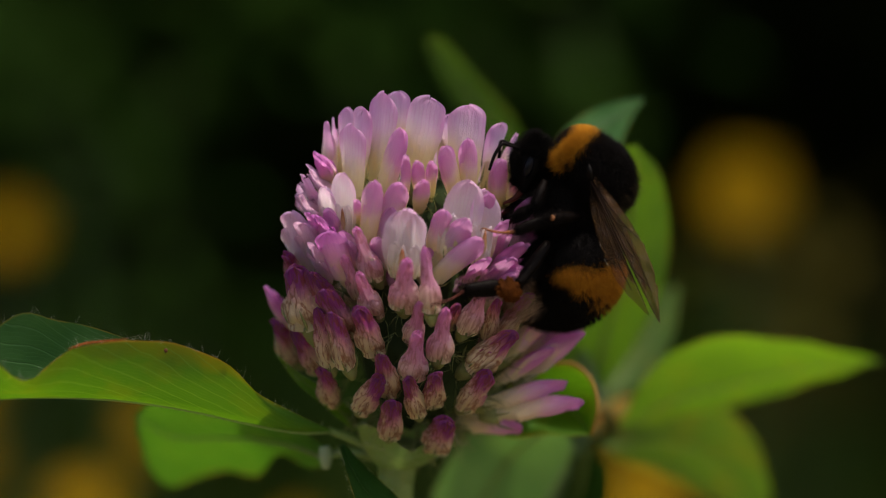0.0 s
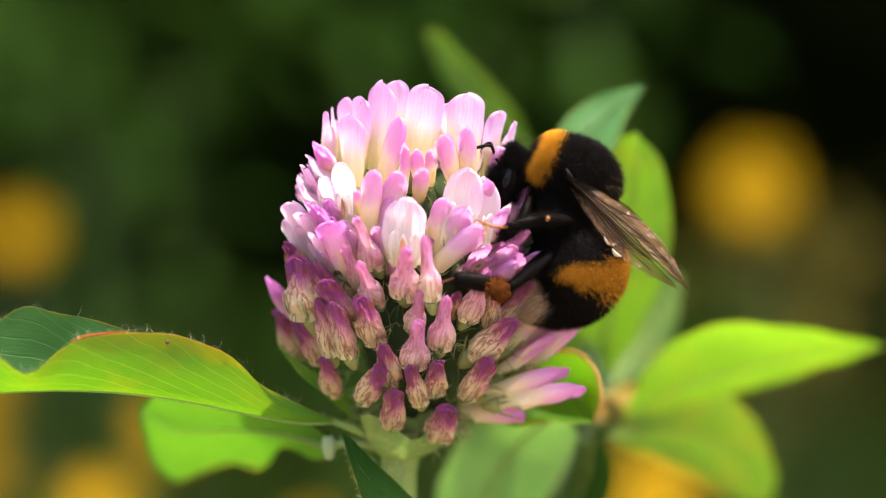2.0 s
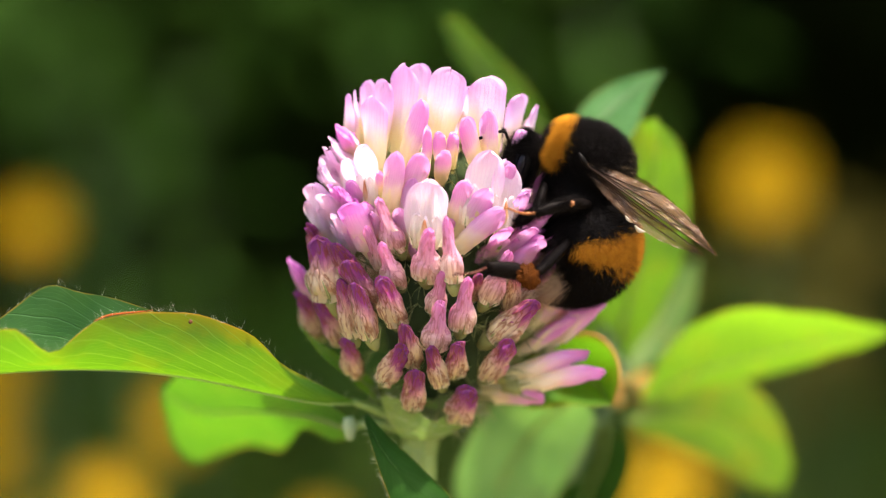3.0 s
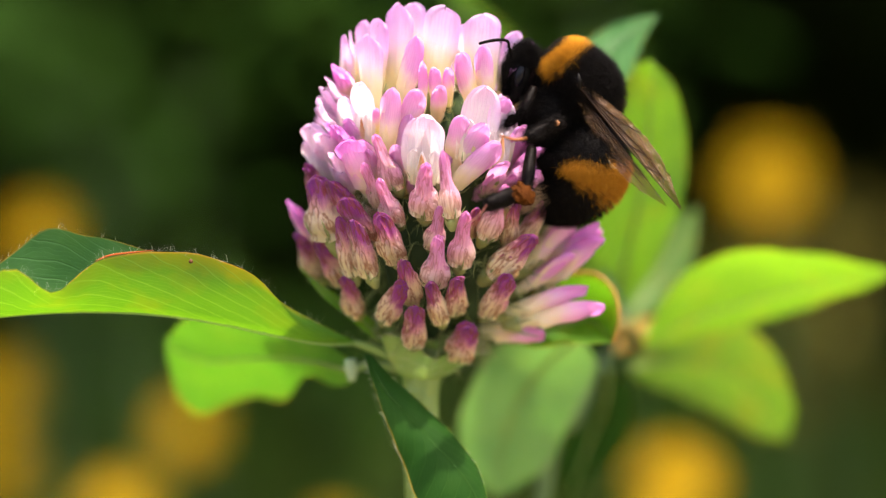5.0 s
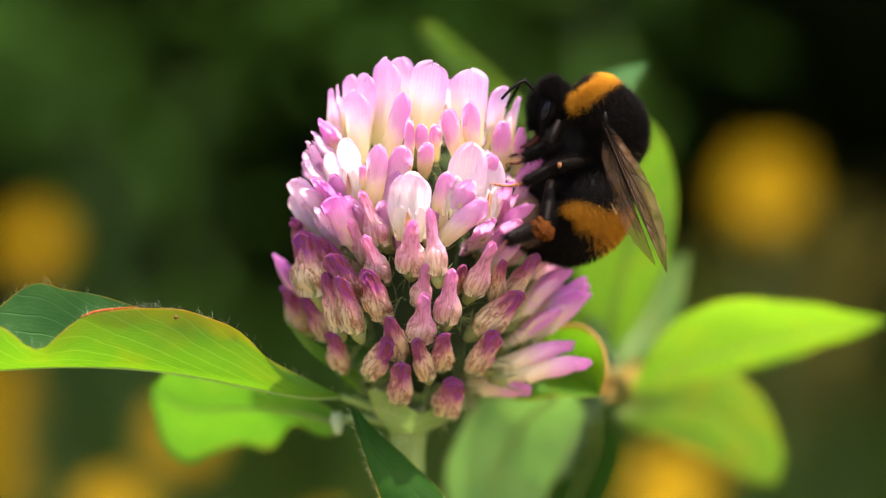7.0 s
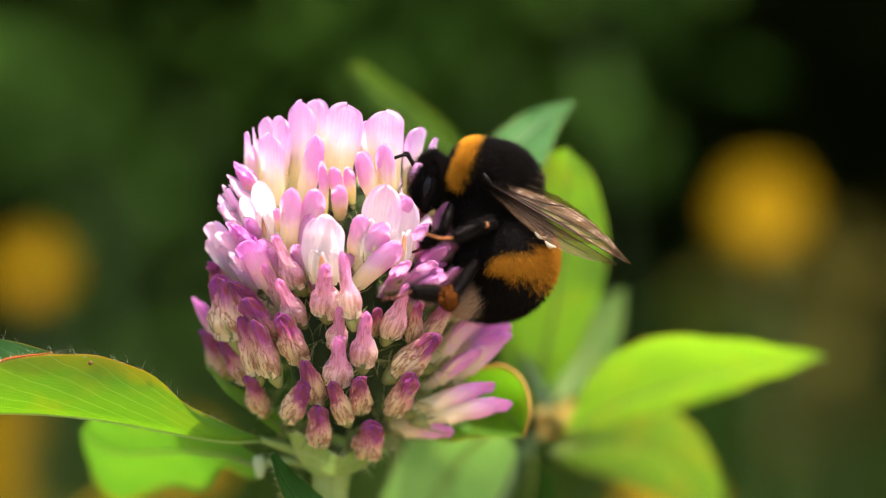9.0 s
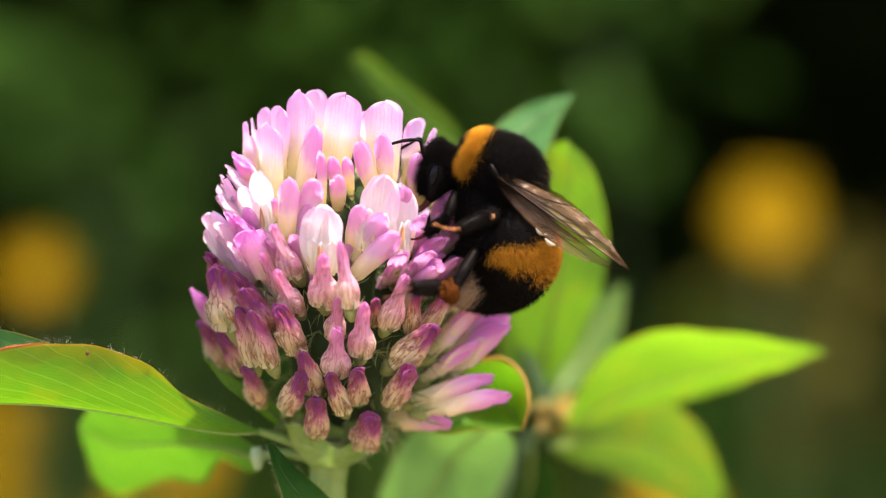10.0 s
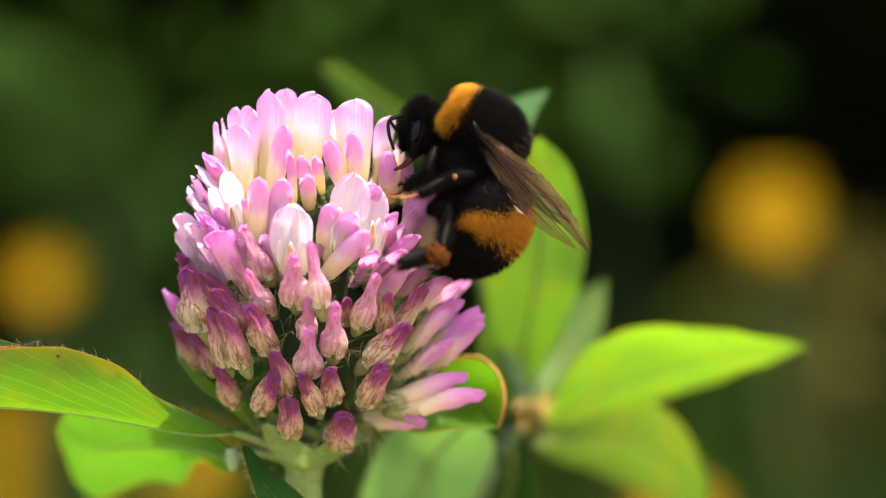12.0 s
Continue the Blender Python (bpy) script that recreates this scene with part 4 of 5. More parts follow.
def calyx_mesh(seed):
    """Green cup with five long bristly teeth, one unit wide."""
    v, f = sweep([(-0.35, 0.12, 0.12, 0.05), (-0.15, 0.26, 0.24, 0.02), (0.05, 0.32, 0.30, 0.0), (0.14, 0.30, 0.28, 0.0)], n=6, sides=10)
    rng = np.random.default_rng(seed)
    for k in range(5):
        a = 2 * math.pi * k / 5 + rng.uniform(-0.2, 0.2)
        d = Vector((math.cos(a), math.sin(a), 0))
        side = Vector((-math.sin(a), math.cos(a), 0)) * 0.05
        length = rng.uniform(0.35, 0.7)
        o = len(v)
        p0, p1, p2 = d * 0.3 + Vector((0, 0, 0.08)), d * 0.48 + Vector((0, 0, 0.08 + length * 0.5)), d * (0.5 + 0.3 * rng.random()) + Vector((0, 0, 0.08 + length))
        v += [p0 - side, p0 + side, p0 + d * 0.07, p1 - side * 0.7, p1 + side * 0.7, p1 + d * 0.05, p2]
        f += [(o, o + 1, o + 4, o + 3), (o + 1, o + 2, o + 5, o + 4), (o + 2, o, o + 3, o + 5), (o + 3, o + 4, o + 6), (o + 4, o + 5, o + 6), (o + 5, o + 3, o + 6)]
    return mesh_of("calyx", v, f, M_CALYX)


FLORETS = {kind: floret_meshes(kind) for kind in ("tall", "open", "bud", "bottle", "wilt", "side", "deep", "pale")}
KEEL = mesh_of("keel", *sweep([(0.0, 0.30, 0.3, 0.0), (0.3, 0.5, 0.5, 0.0), (0.6, 0.36, 0.4, 0.0), (0.9, 0.16, 0.2, 0.1), (1.0, 0.02, 0.02, 0.2)], n=14, sides=12), M_KEEL)
CALYCES = [calyx_mesh(s) for s in range(4)]
LABELS = {"tall": "fresh pale pink floret with a cream base", "open": "wide open white and pink floret", "bud": "closed pink floret with a cream base",
          "bottle": "fading purplish pink floret", "wilt": "withered brown and purple floret", "side": "purple-pink floret with a cream tube", "deep": "frilled magenta floret", "pale": "frilled pale pink floret"}
made_florets = 0


def floret(kind, tip, foot, width, facing=None):
    """One floret from its foot to its tip (millimetres round the head)."""
    global made_florets
    tip, foot = Vector(tip), Vector(foot)
    foot = foot.lerp(tip, {"wilt": 0.12, "bottle": 0.10}.get(kind, 0.0))
    z = tip - foot
    length = z.length
    z.normalize()
    out = Vector(facing) if facing else Vector(((tip.x + 1) * 0.6, tip.y - 3, tip.z * 0.25))
    swing = (6 if kind == "open" else 14) * math.sin(made_florets * 4.7)
    out = Matrix.Rotation(radians(swing), 3, z) @ out
    y = -(out - z * out.dot(z)).normalized()
    x = y.cross(z)
    m = Matrix.Translation(foot * MM) @ Matrix((x, y, z)).transposed().to_4x4() @ Matrix.Diagonal((width * MM, width * MM, length * MM, 1))
    body, banner = FLORETS[kind][made_florets % 6]
    ob = part("floret", body, clover, LABELS[kind], m)
    part("banner_petal", banner, ob)
    if kind == "open":
        part("keel", KEEL, ob, "orange-brown keel slit", Matrix.Translation((0, -0.26, 0.16)) @ Matrix.Diagonal((0.20, 0.18, 0.34, 1)))
    part("calyx", CALYCES[made_florets % 4], ob, "green calyx with bristly teeth", Matrix.Translation((0, 0, -0.12)) @ Matrix.Diagonal((0.62 if kind == "open" else 1.0, 0.62 if kind == "open" else 1.0, 0.8 * width / length * (1.0 if kind == "open" else 1.6), 1)))
    made_florets += 1


FULL = {"tall": 1.12, "open": 1.1, "deep": 1.45, "pale": 1.45, "side": 1.25, "wilt": 1.08, "bottle": 1.0, "bud": 1.03}


def row(kind, deep, *flat):
    """Florets from (tip x, tip z, foot x, foot z, width); their depth follows the round of the head."""
    for tx, tz, fx, fz, w in flat:
        s = 1 - ((tx + 1.2) / 13.6) ** 2 - (tz / 17.0) ** 2
        ty = -11.5 * math.sqrt(max(s, 0.02)) + deep
        flat_len = math.hypot(tx - fx, tz - fz)
        fy = ty + math.sqrt(max(6.2 ** 2 - flat_len ** 2, 1.5))
        floret(kind, (tx, ty, tz), (fx, fy, fz), w * FULL.get(kind, 1.16))


row("tall", 0.6, (-3.8, 15.2, -4.6, 7.3, 2.3), (3.4, 14.2, 2.6, 7.0, 3.0))
row("tall", 1.6, (-2.7, 15.3, -3.1, 9.1, 2.0), (7.0, 11.6, 6.0, 6.7, 1.8))
row("tall", 0.9, (-0.3, 14.9, -1.4, 7.8, 3.0), (-5.7, 13.9, -6.4, 7.4, 2.0))
row("tall", 0.3, (-6.5, 12.6, -6.6, 6.3, 2.2))
row("tall", 1.2, (-7.1, 13.8, -7.5, 7.9, 1.4), (5.8, 12.7, 4.9, 7.0, 1.9))
row("tall", 1, (-8.7, 12.6, -8.8, 7.6, 1.9))
row("tall", 1.8, (-8.2, 12.8, -8.5, 8.9, 1.2))
row("tall", 2.4, (1.3, 13.4, 1.0, 8.6, 1.4))
row("bud", -0.5, (-2.4, 12.3, -4.0, 6.8, 1.9), (3.2, 11.5, 3.2, 6.3, 1.6), (1.0, 10.9, 2.1, 6.5, 1.7), (-1.2, 9.8, -0.9, 6.5, 1.3))
row("bud", -1, (-2.0, 10.3, -2.3, 5.9, 0.9))
row("bud", -0.3, (0.0, 9.8, -0.0, 6.6, 1.0))
row("bud", -0.9, (-0.6, 8.3, -1.0, 5.4, 1.5))
row("bud", -0.6, (-4.5, 8.1, -5.4, 2.7, 1.8))
row("bud", -0.4, (-2.6, 8.0, -4.0, 3.5, 2.1))
row("open", -0.4, (-2.2, 5.8, -2.2, 0.2, 3.4))
row("open", 0, (3.1, 8.1, 1.7, 1.9, 3.1), (-7.5, 8.6, -7.2, 3.1, 2.0))
row("open", 0.3, (4.8, 7.3, 4.1, 1.1, 2.5))
row("bud", 0.2, (5.0, 7.0, 4.5, 2.8, 1.6))
row("deep", 0.4, (6.0, 4.8, 5.6, 1.3, 1.4))
row("side", 0.8, (-9.5, 10.1, -8.6, 6.8, 1.7), (10.9, -3.3, 7.7, -6.8, 1.8))
row("pale", 0.6, (-10.0, 8.9, -8.3, 5.6, 1.9))
row("pale", 0.9, (-10.5, 8.0, -9.6, 4.8, 1.6), (-11.7, 5.1, -10.7, 0.1, 1.9))
row("pale", 0.4, (-10.8, 6.8, -9.6, 3.9, 2.0))
row("open", 0.2, (-9.0, 7.3, -8.4, 3.2, 2.1))
row("bud", 0, (-6.1, 6.5, -6.1, 4.0, 1.0))
row("pale", 0.5, (-10.8, 4.5, -9.6, 0.4, 1.7))
row("side", 0.2, (-9.9, 5.2, -9.4, 1.4, 1.6), (-9.2, 5.0, -8.5, 1.5, 1.5), (11.7, -3.5, 7.0, -7.7, 1.5))
row("side", -0.3, (-8.8, 4.0, -6.9, -0.9, 2.3))
row("pale", -0.1, (-9.7, 2.8, -8.8, -0.7, 1.6))
row("bottle", -0.4, (-6.3, 4.3, -4.5, -0.6, 2.1), (-1.0, -4.3, -1.6, -8.9, 2.5))
row("bottle", -0.1, (-7.2, 1.9, -5.9, -2.3, 1.6))
row("bottle", -0.5, (-6.0, 0.6, -4.5, -3.6, 2.1))
row("bottle", -0.9, (-2.0, 1.9, -2.2, -2.8, 2.6))
row("bottle", -0.6, (-0.5, 2.9, 0.1, -3.1, 1.9))
row("wilt", 0.8, (-12.5, 1.5, -11.0, -1.9, 1.8), (-13.4, -4.7, -11.8, -9.2, 2.4), (8.8, -1.6, 5.5, -6.2, 1.7))
row("wilt", 0.4, (-11.7, 0.6, -10.1, -5.3, 3.4), (5.6, -1.7, 4.8, -6.1, 1.5))
row("wilt", 0.1, (-9.9, 0.5, -8.2, -4.0, 2.6), (4.9, -8.1, 2.8, -12.2, 2.1), (7.2, -4.6, 3.2, -8.6, 2.7))
row("wilt", 0, (-8.9, -0.9, -6.8, -5.6, 2.3), (1.3, -12.5, 0.5, -16.1, 2.6))
row("side", 1, (-14.2, -1.8, -12.0, -6.7, 1.7))
row("wilt", 0.6, (-11.4, -4.9, -9.3, -9.5, 2.3))
row("wilt", 0.2, (-9.6, -2.8, -8.4, -8.5, 1.7), (-9.1, -8.1, -8.5, -12.2, 2.0))
row("wilt", -0.1, (-8.2, -2.8, -6.8, -8.4, 2.0))
row("wilt", -0.3, (-6.1, -2.3, -4.5, -7.0, 2.2), (-1.9, -8.2, -0.9, -12.6, 1.7))
row("wilt", -0.2, (-3.9, -6.2, -3.4, -10.7, 2.0), (-4.2, -8.3, -6.0, -12.3, 2.0), (0.5, -7.8, 0.2, -11.7, 1.9), (-3.0, -10.4, -3.5, -14.7, 2.1))
row("bottle", -0.2, (-0.8, -1.7, -1.5, -5.9, 1.9))
row("bottle", -0.3, (1.3, -2.3, 0.7, -7.3, 2.3))
row("side", -2, (11.8, -9.8, 5.2, -12.2, 2.0))
row("side", -2.2, (13.3, -11.3, 6.4, -13.1, 2.2))
row("side", -1.2, (8.3, -14.0, 3.0, -14.4, 2.2))
row("side", -0.6, (13.1, -5.7, 7.7, -9.2, 2.2), (10.6, -6.7, 6.2, -10.3, 1.7))
row("bottle", 0, (4.8, -0.2, 2.8, -5.1, 2.2))
row("bud", 0.1, (3.1, 4.9, 0.7, 0.6, 2.2))
row("bud", -0.2, (4.1, 3.5, 0.3, -0.4, 1.9))
row("deep", 0.2, (7.1, 1.8, 4.2, -1.3, 1.4))
row("deep", 0, (4.7, 1.9, 3.1, -1.0, 1.2))
row("bud", 0.9, (1.0, 5.7, 0.2, 0.9, 1.9))
row("bud", 1, (-3.3, 5.9, -4.1, 0.9, 1.9))
row("bud", 1.4, (-4.5, 3.3, -3.9, -0.8, 1.6), (-8.7, 5.5, -7.9, 1.4, 1.7))
row("bud", 1.5, (-6.9, 2.9, -6.1, -0.9, 1.7))
row("deep", 0.8, (9.2, 6.7, 7.4, 1.7, 2.5))
row("deep", 0.6, (7.9, 2.9, 5.1, -0.5, 1.7), (9.1, 1.0, 6.4, -2.5, 1.4))
row("side", 0.6, (7.7, 0.9, 4.3, -2.2, 1.5), (10.4, -0.9, 7.0, -4.6, 1.8))
row("side", 1.2, (10.9, -3.2, 6.8, -7.9, 1.9), (11.7, -5.8, 8.4, -9.0, 1.9))
row("side", 1.6, (13.3, -5.1, 8.1, -9.4, 2.2))
row("bud", 1.2, (5.8, 9.6, 5.7, 5.5, 2.0))
row("bud", 1.6, (7.5, 9.0, 7.1, 5.2, 1.7))
row("deep", 1.6, (10.5, 2.1, 7.8, -1.3, 1.9))
row("deep", 2, (12.8, -1.0, 9.2, -4.9, 2.0))
row("side", -0.4, (13.0, -4.3, 8.0, -8.9, 1.6))
row("side", -0.8, (13.4, -5.6, 8.7, -9.9, 1.6))
row("bud", 0.6, (7.1, 0.2, 4.3, -3.4, 1.9))
row("wilt", 0.5, (2.4, -1.9, 1.6, -5.0, 1.2))

# florets that fill the depth between those in front
rng_fill = np.random.default_rng(17)
for i in range(70):
    h = 0.93 - 1.35 * (i + 0.5) / 70
    a = i * 2.39996 + 0.7
    d = Vector((math.sin(a) * math.sqrt(1 - h * h), math.cos(a) * math.sqrt(1 - h * h), h))
    if d.y > 0.1 or h < 0.08 or (h > 0.45 and d.y < -0.1 and d.x > -0.6) or (d.x > 0.75 and h < 0.5):
        continue
    tip = Vector((-1.1 + d.x * 9.2, 0.6 + d.y * 8.8, -0.6 + d.z * 11.4))
    floret("deep" if d.x > 0.45 and h < 0.6 else "open" if i % 9 == 2 else "bud" if h > 0.0 else "bottle", tip, tip - (d + Vector((0, 0, 0.55))).normalized() * rng_fill.uniform(5.5, 7.0), rng_fill.uniform(1.9, 2.6), facing=d)

# florets on the far side of the head
rng_back = np.random.default_rng(31)
for i in range(62):
    h = 1 - 1.75 * (i + 0.5) / 62
    a = i * 2.39996
    d = Vector((math.sin(a) * math.sqrt(1 - h * h), math.cos(a) * math.sqrt(1 - h * h), h))
    if d.y < (0.12 if d.z > 0.3 else 0.3) or (d.x > 0.55 and d.z > -0.35 and d.y < 0.45):
        continue
    tip = Vector((-1.2 + d.x * 11.6, 1.0 + d.y * 11.0, -0.5 + d.z * 13.6 + 1.0))
    floret("tall" if h > 0.25 else "bud" if h > -0.15 else "side" if i % 2 else "wilt", tip, tip - (d + Vector((0, 0, 0.35))).normalized() * rng_back.uniform(6.5, 8.0), rng_back.uniform(1.7, 2.6), facing=d)


def head_core():
    """The rounded green core that carries the florets, with a tangle of fine bristles."""
    bm = bmesh.new()
    bmesh.ops.create_uvsphere(bm, u_segments=28, v_segments=20, radius=1.0)
    for v in bm.verts:
        p = v.co.copy()
        k = 1 + 0.12 * noise.noise(p * 4)
        v.co = Vector((-0.9 + p.x * 5.6 * k, 0.6 + p.y * 5.4 * k, -3.6 + p.z * 11.2 * k)) * MM
    me = bpy.data.meshes.new("core")
    bm.to_mesh(me)
    bm.free()
    me.materials.append(plain_material("core_green", (0.014, 0.026, 0.008), (0.034, 0.056, 0.016), 700, 0.8))
    part("core", me, clover, "green core of the flower head")
    rng = np.random.default_rng(41)
    verts, faces = [], []
    for _ in range(150):
        a, h = rng.uniform(0, 2 * math.pi), rng.uniform(-1, 0.6)
        c = math.sqrt(1 - h * h)
        d = Vector((math.cos(a) * c, math.sin(a) * c, h))
        p = Vector((-0.9 + d.x * 5.4, 0.6 + d.y * 5.2, -3.6 + d.z * 10.8))
        v, f = fringe([p, p + d * 2.0, p + d * 3.2], 6, 3.2, rng, d, 0.55, 0.05)
        faces += [tuple(i + len(verts) for i in q) for q in f]
        verts += v
    tagged(part("bristle", mesh_of("bristle", verts, faces, M_CALYX), clover, "fine green bristles between the florets"), kind="stuff")


head_core()

# ---- the bumblebee: built in millimetres round the middle of its thorax, its left side to -y ----
def fur_material(name, a, b, rough=0.7):
    k = Nodes(name)
    rnd = k.add("ShaderNodeNewGeometry").outputs["Random Per Island"]
    col = k.mix(rnd, a, b)
    return k.finish(col, rough, Specular_IOR_Level=0.06)


M_FUR_BLACK = fur_material("black_fur", (0.0008, 0.0006, 0.0005), (0.005, 0.0036, 0.0028), 0.5)
M_FUR_GOLD = fur_material("golden_fur", (0.20, 0.075, 0.005), (0.56, 0.255, 0.020))
M_FUR_BAND = fur_material("ochre_fur", (0.20, 0.075, 0.006), (0.52, 0.235, 0.022))
M_FUR_PALE = fur_material("pale_fur", (0.20, 0.12, 0.065), (0.46, 0.32, 0.20))
M_SHELL = plain_material("black_shell", (0.002, 0.002, 0.002), (0.006, 0.005, 0.004), 900, 0.5, depth=0.00005, Specular_IOR_Level=0.05)
M_LIMB = plain_material("black_limb", (0.0008, 0.0006, 0.0005), (0.005, 0.003, 0.002), 1500, 0.45, depth=0.00012, strength=0.5, Specular_IOR_Level=0.05)
M_TARSUS = plain_material("reddish_brown_foot", (0.12, 0.035, 0.01), (0.32, 0.12, 0.035), 1200, 0.5, 0.15, Specular_IOR_Level=0.2)
M_DARK_FOOT = plain_material("dark_brown_foot", (0.03, 0.007, 0.005), (0.09, 0.022, 0.012), 1200, 0.55, Specular_IOR_Level=0.15)
M_POLLEN = plain_material("orange_pollen", (0.004, 0.001, 0.0005), (0.085, 0.025, 0.003), 1300, 0.7, depth=0.0004, Specular_IOR_Level=0.03)
M_EYE = plain_material("glossy_eye", (0.002, 0.002, 0.003), (0.006, 0.006, 0.008), 3000, 0.2, depth=0.00001, Specular_IOR_Level=0.12)


def wing_material(name, clear_part):
    k = Nodes(name)
    cells = k.add("ShaderNodeTexVoronoi", Vector=k.coords.outputs["Object"], Scale=700.0, feature="DISTANCE_TO_EDGE").outputs["Distance"]
    col = k.mix(k.noise(500, 3), (0.06, 0.030, 0.011), (0.16, 0.085, 0.034))
    k.finish(col, 0.32, k.math("ADD", k.noise(1500, 4), k.math("MULTIPLY", cells, 2)), 0.0003, 0.7, Specular_IOR_Level=0.35)
    clear = k.add("ShaderNodeBsdfTransparent", Color=(0.84, 0.70, 0.50, 1))
    mix = k.add("ShaderNodeMixShader")
    k.put(mix.inputs[0], clear_part)
    k.tree.links.new(k.bsdf.outputs[0], mix.inputs[1])
    k.tree.links.new(clear.outputs[0], mix.inputs[2])
    k.tree.links.new(mix.outputs[0], k.out.inputs["Surface"])
    return k.mat


M_WING = wing_material("wing_membrane", 0.32)
M_HINDWING = wing_material("clear_wing_membrane", 0.6)
# pale, very glossy fold of the hindwing, added to give its white glint
M_FOLD = plain_material("glint_fold", (0.45, 0.40, 0.30), (0.60, 0.55, 0.45), 900, 0.06, 0.4, depth=0.00002, Specular_IOR_Level=1.0)
M_KNEE = plain_material("tan_knee", (0.14, 0.05, 0.018), (0.26, 0.12, 0.05), 1500, 0.5)
M_VEIN = plain_material("wing_vein", (0.012, 0.006, 0.003), (0.04, 0.02, 0.01), 900, 0.4)


def body_of(spine, radii, deep=1.0):
    """Lets one walk over a bent, rounded body: returns a function of (along 0..1, angle) giving place and outward direction."""
    line = spline(spine, 60)
    rad = [r.x for r in spline([(r, 0, 0) for r in radii], 60)]

    def spot(s, a):
        i = min(int(s * 59), 58)
        f = s * 59 - i
        c, r = line[i].lerp(line[i + 1], f), rad[i] * (1 - f) + rad[i + 1] * f
        ahead = (line[i + 1] - line[i]).normalized()
        u = ahead.cross(Vector((0, 1, 0))).normalized()
        d = u * math.cos(a) + Vector((0, deep, 0)) * math.sin(a)
        slope = (rad[i + 1] - rad[i]) / max((line[i + 1] - line[i]).length, 1e-4)
        return c + d * r, (d.normalized() - ahead * slope).normalized(), ahead
    return spot


def body_mesh(name, spot, material, n=22, sides=22):
    verts, faces = [], []
    for i in range(n):
        for k in range(sides):
            verts.append(spot(min(i / (n - 1), 0.9999), 2 * math.pi * k / sides)[0] * MM)
    for i in range(n - 1):
        for k in range(sides):
            a, b = i * sides + k, i * sides + (k + 1) % sides
            faces.append((a, b, b + sides, a + sides))
    faces += [tuple(range(sides))[::-1], tuple(range((n - 1) * sides, n * sides))]
    return mesh_of(name, verts, faces, material)


def fur(spot, count, length, rng, where, lean=0.5, thick=0.024, gravity=0.0, wild=0.28):
    """Hairs over a body where where(s, a) allows them, combed backwards."""
    verts, faces = [], []
    tries = 0
    while len(verts) < count * 7 and tries < count * 40:
        tries += 1
        s, a = rng.uniform(0.0, 0.995), rng.uniform(0, 2 * math.pi)
        if not where(s, a):
            continue
        p, nrm, ahead = spot(s, a)
        d = (nrm + ahead * lean + Vector(rng.normal(size=3)) * wild + Vector((0, 0, -gravity))).normalized()
        size = length * rng.uniform(0.55, 1.15)
        side = d.orthogonal().normalized()
        other = d.cross(side)
        o = len(verts)
        knee = p + d * size * 0.5 + nrm * size * 0.06
        for q, r in ((p - nrm * 0.05, thick), (knee, thick * 0.75)):
            for b in (0, 2.1, 4.2):
                verts.append((q + (side * math.cos(b) + other * math.sin(b)) * r) * MM)
        verts.append((p + d * size + ahead * size * 0.12) * MM)
        faces += [(o, o + 1, o + 4, o + 3), (o + 1, o + 2, o + 5, o + 4), (o + 2, o, o + 3, o + 5), (o + 3, o + 4, o + 6), (o + 4, o + 5, o + 6), (o + 5, o + 3, o + 6)]
    return verts, faces


def fur_part(name, owner, label, material, made, m=None):
    return tagged(part(name, mesh_of(name, *made, material), owner, label, m), kind="stuff")


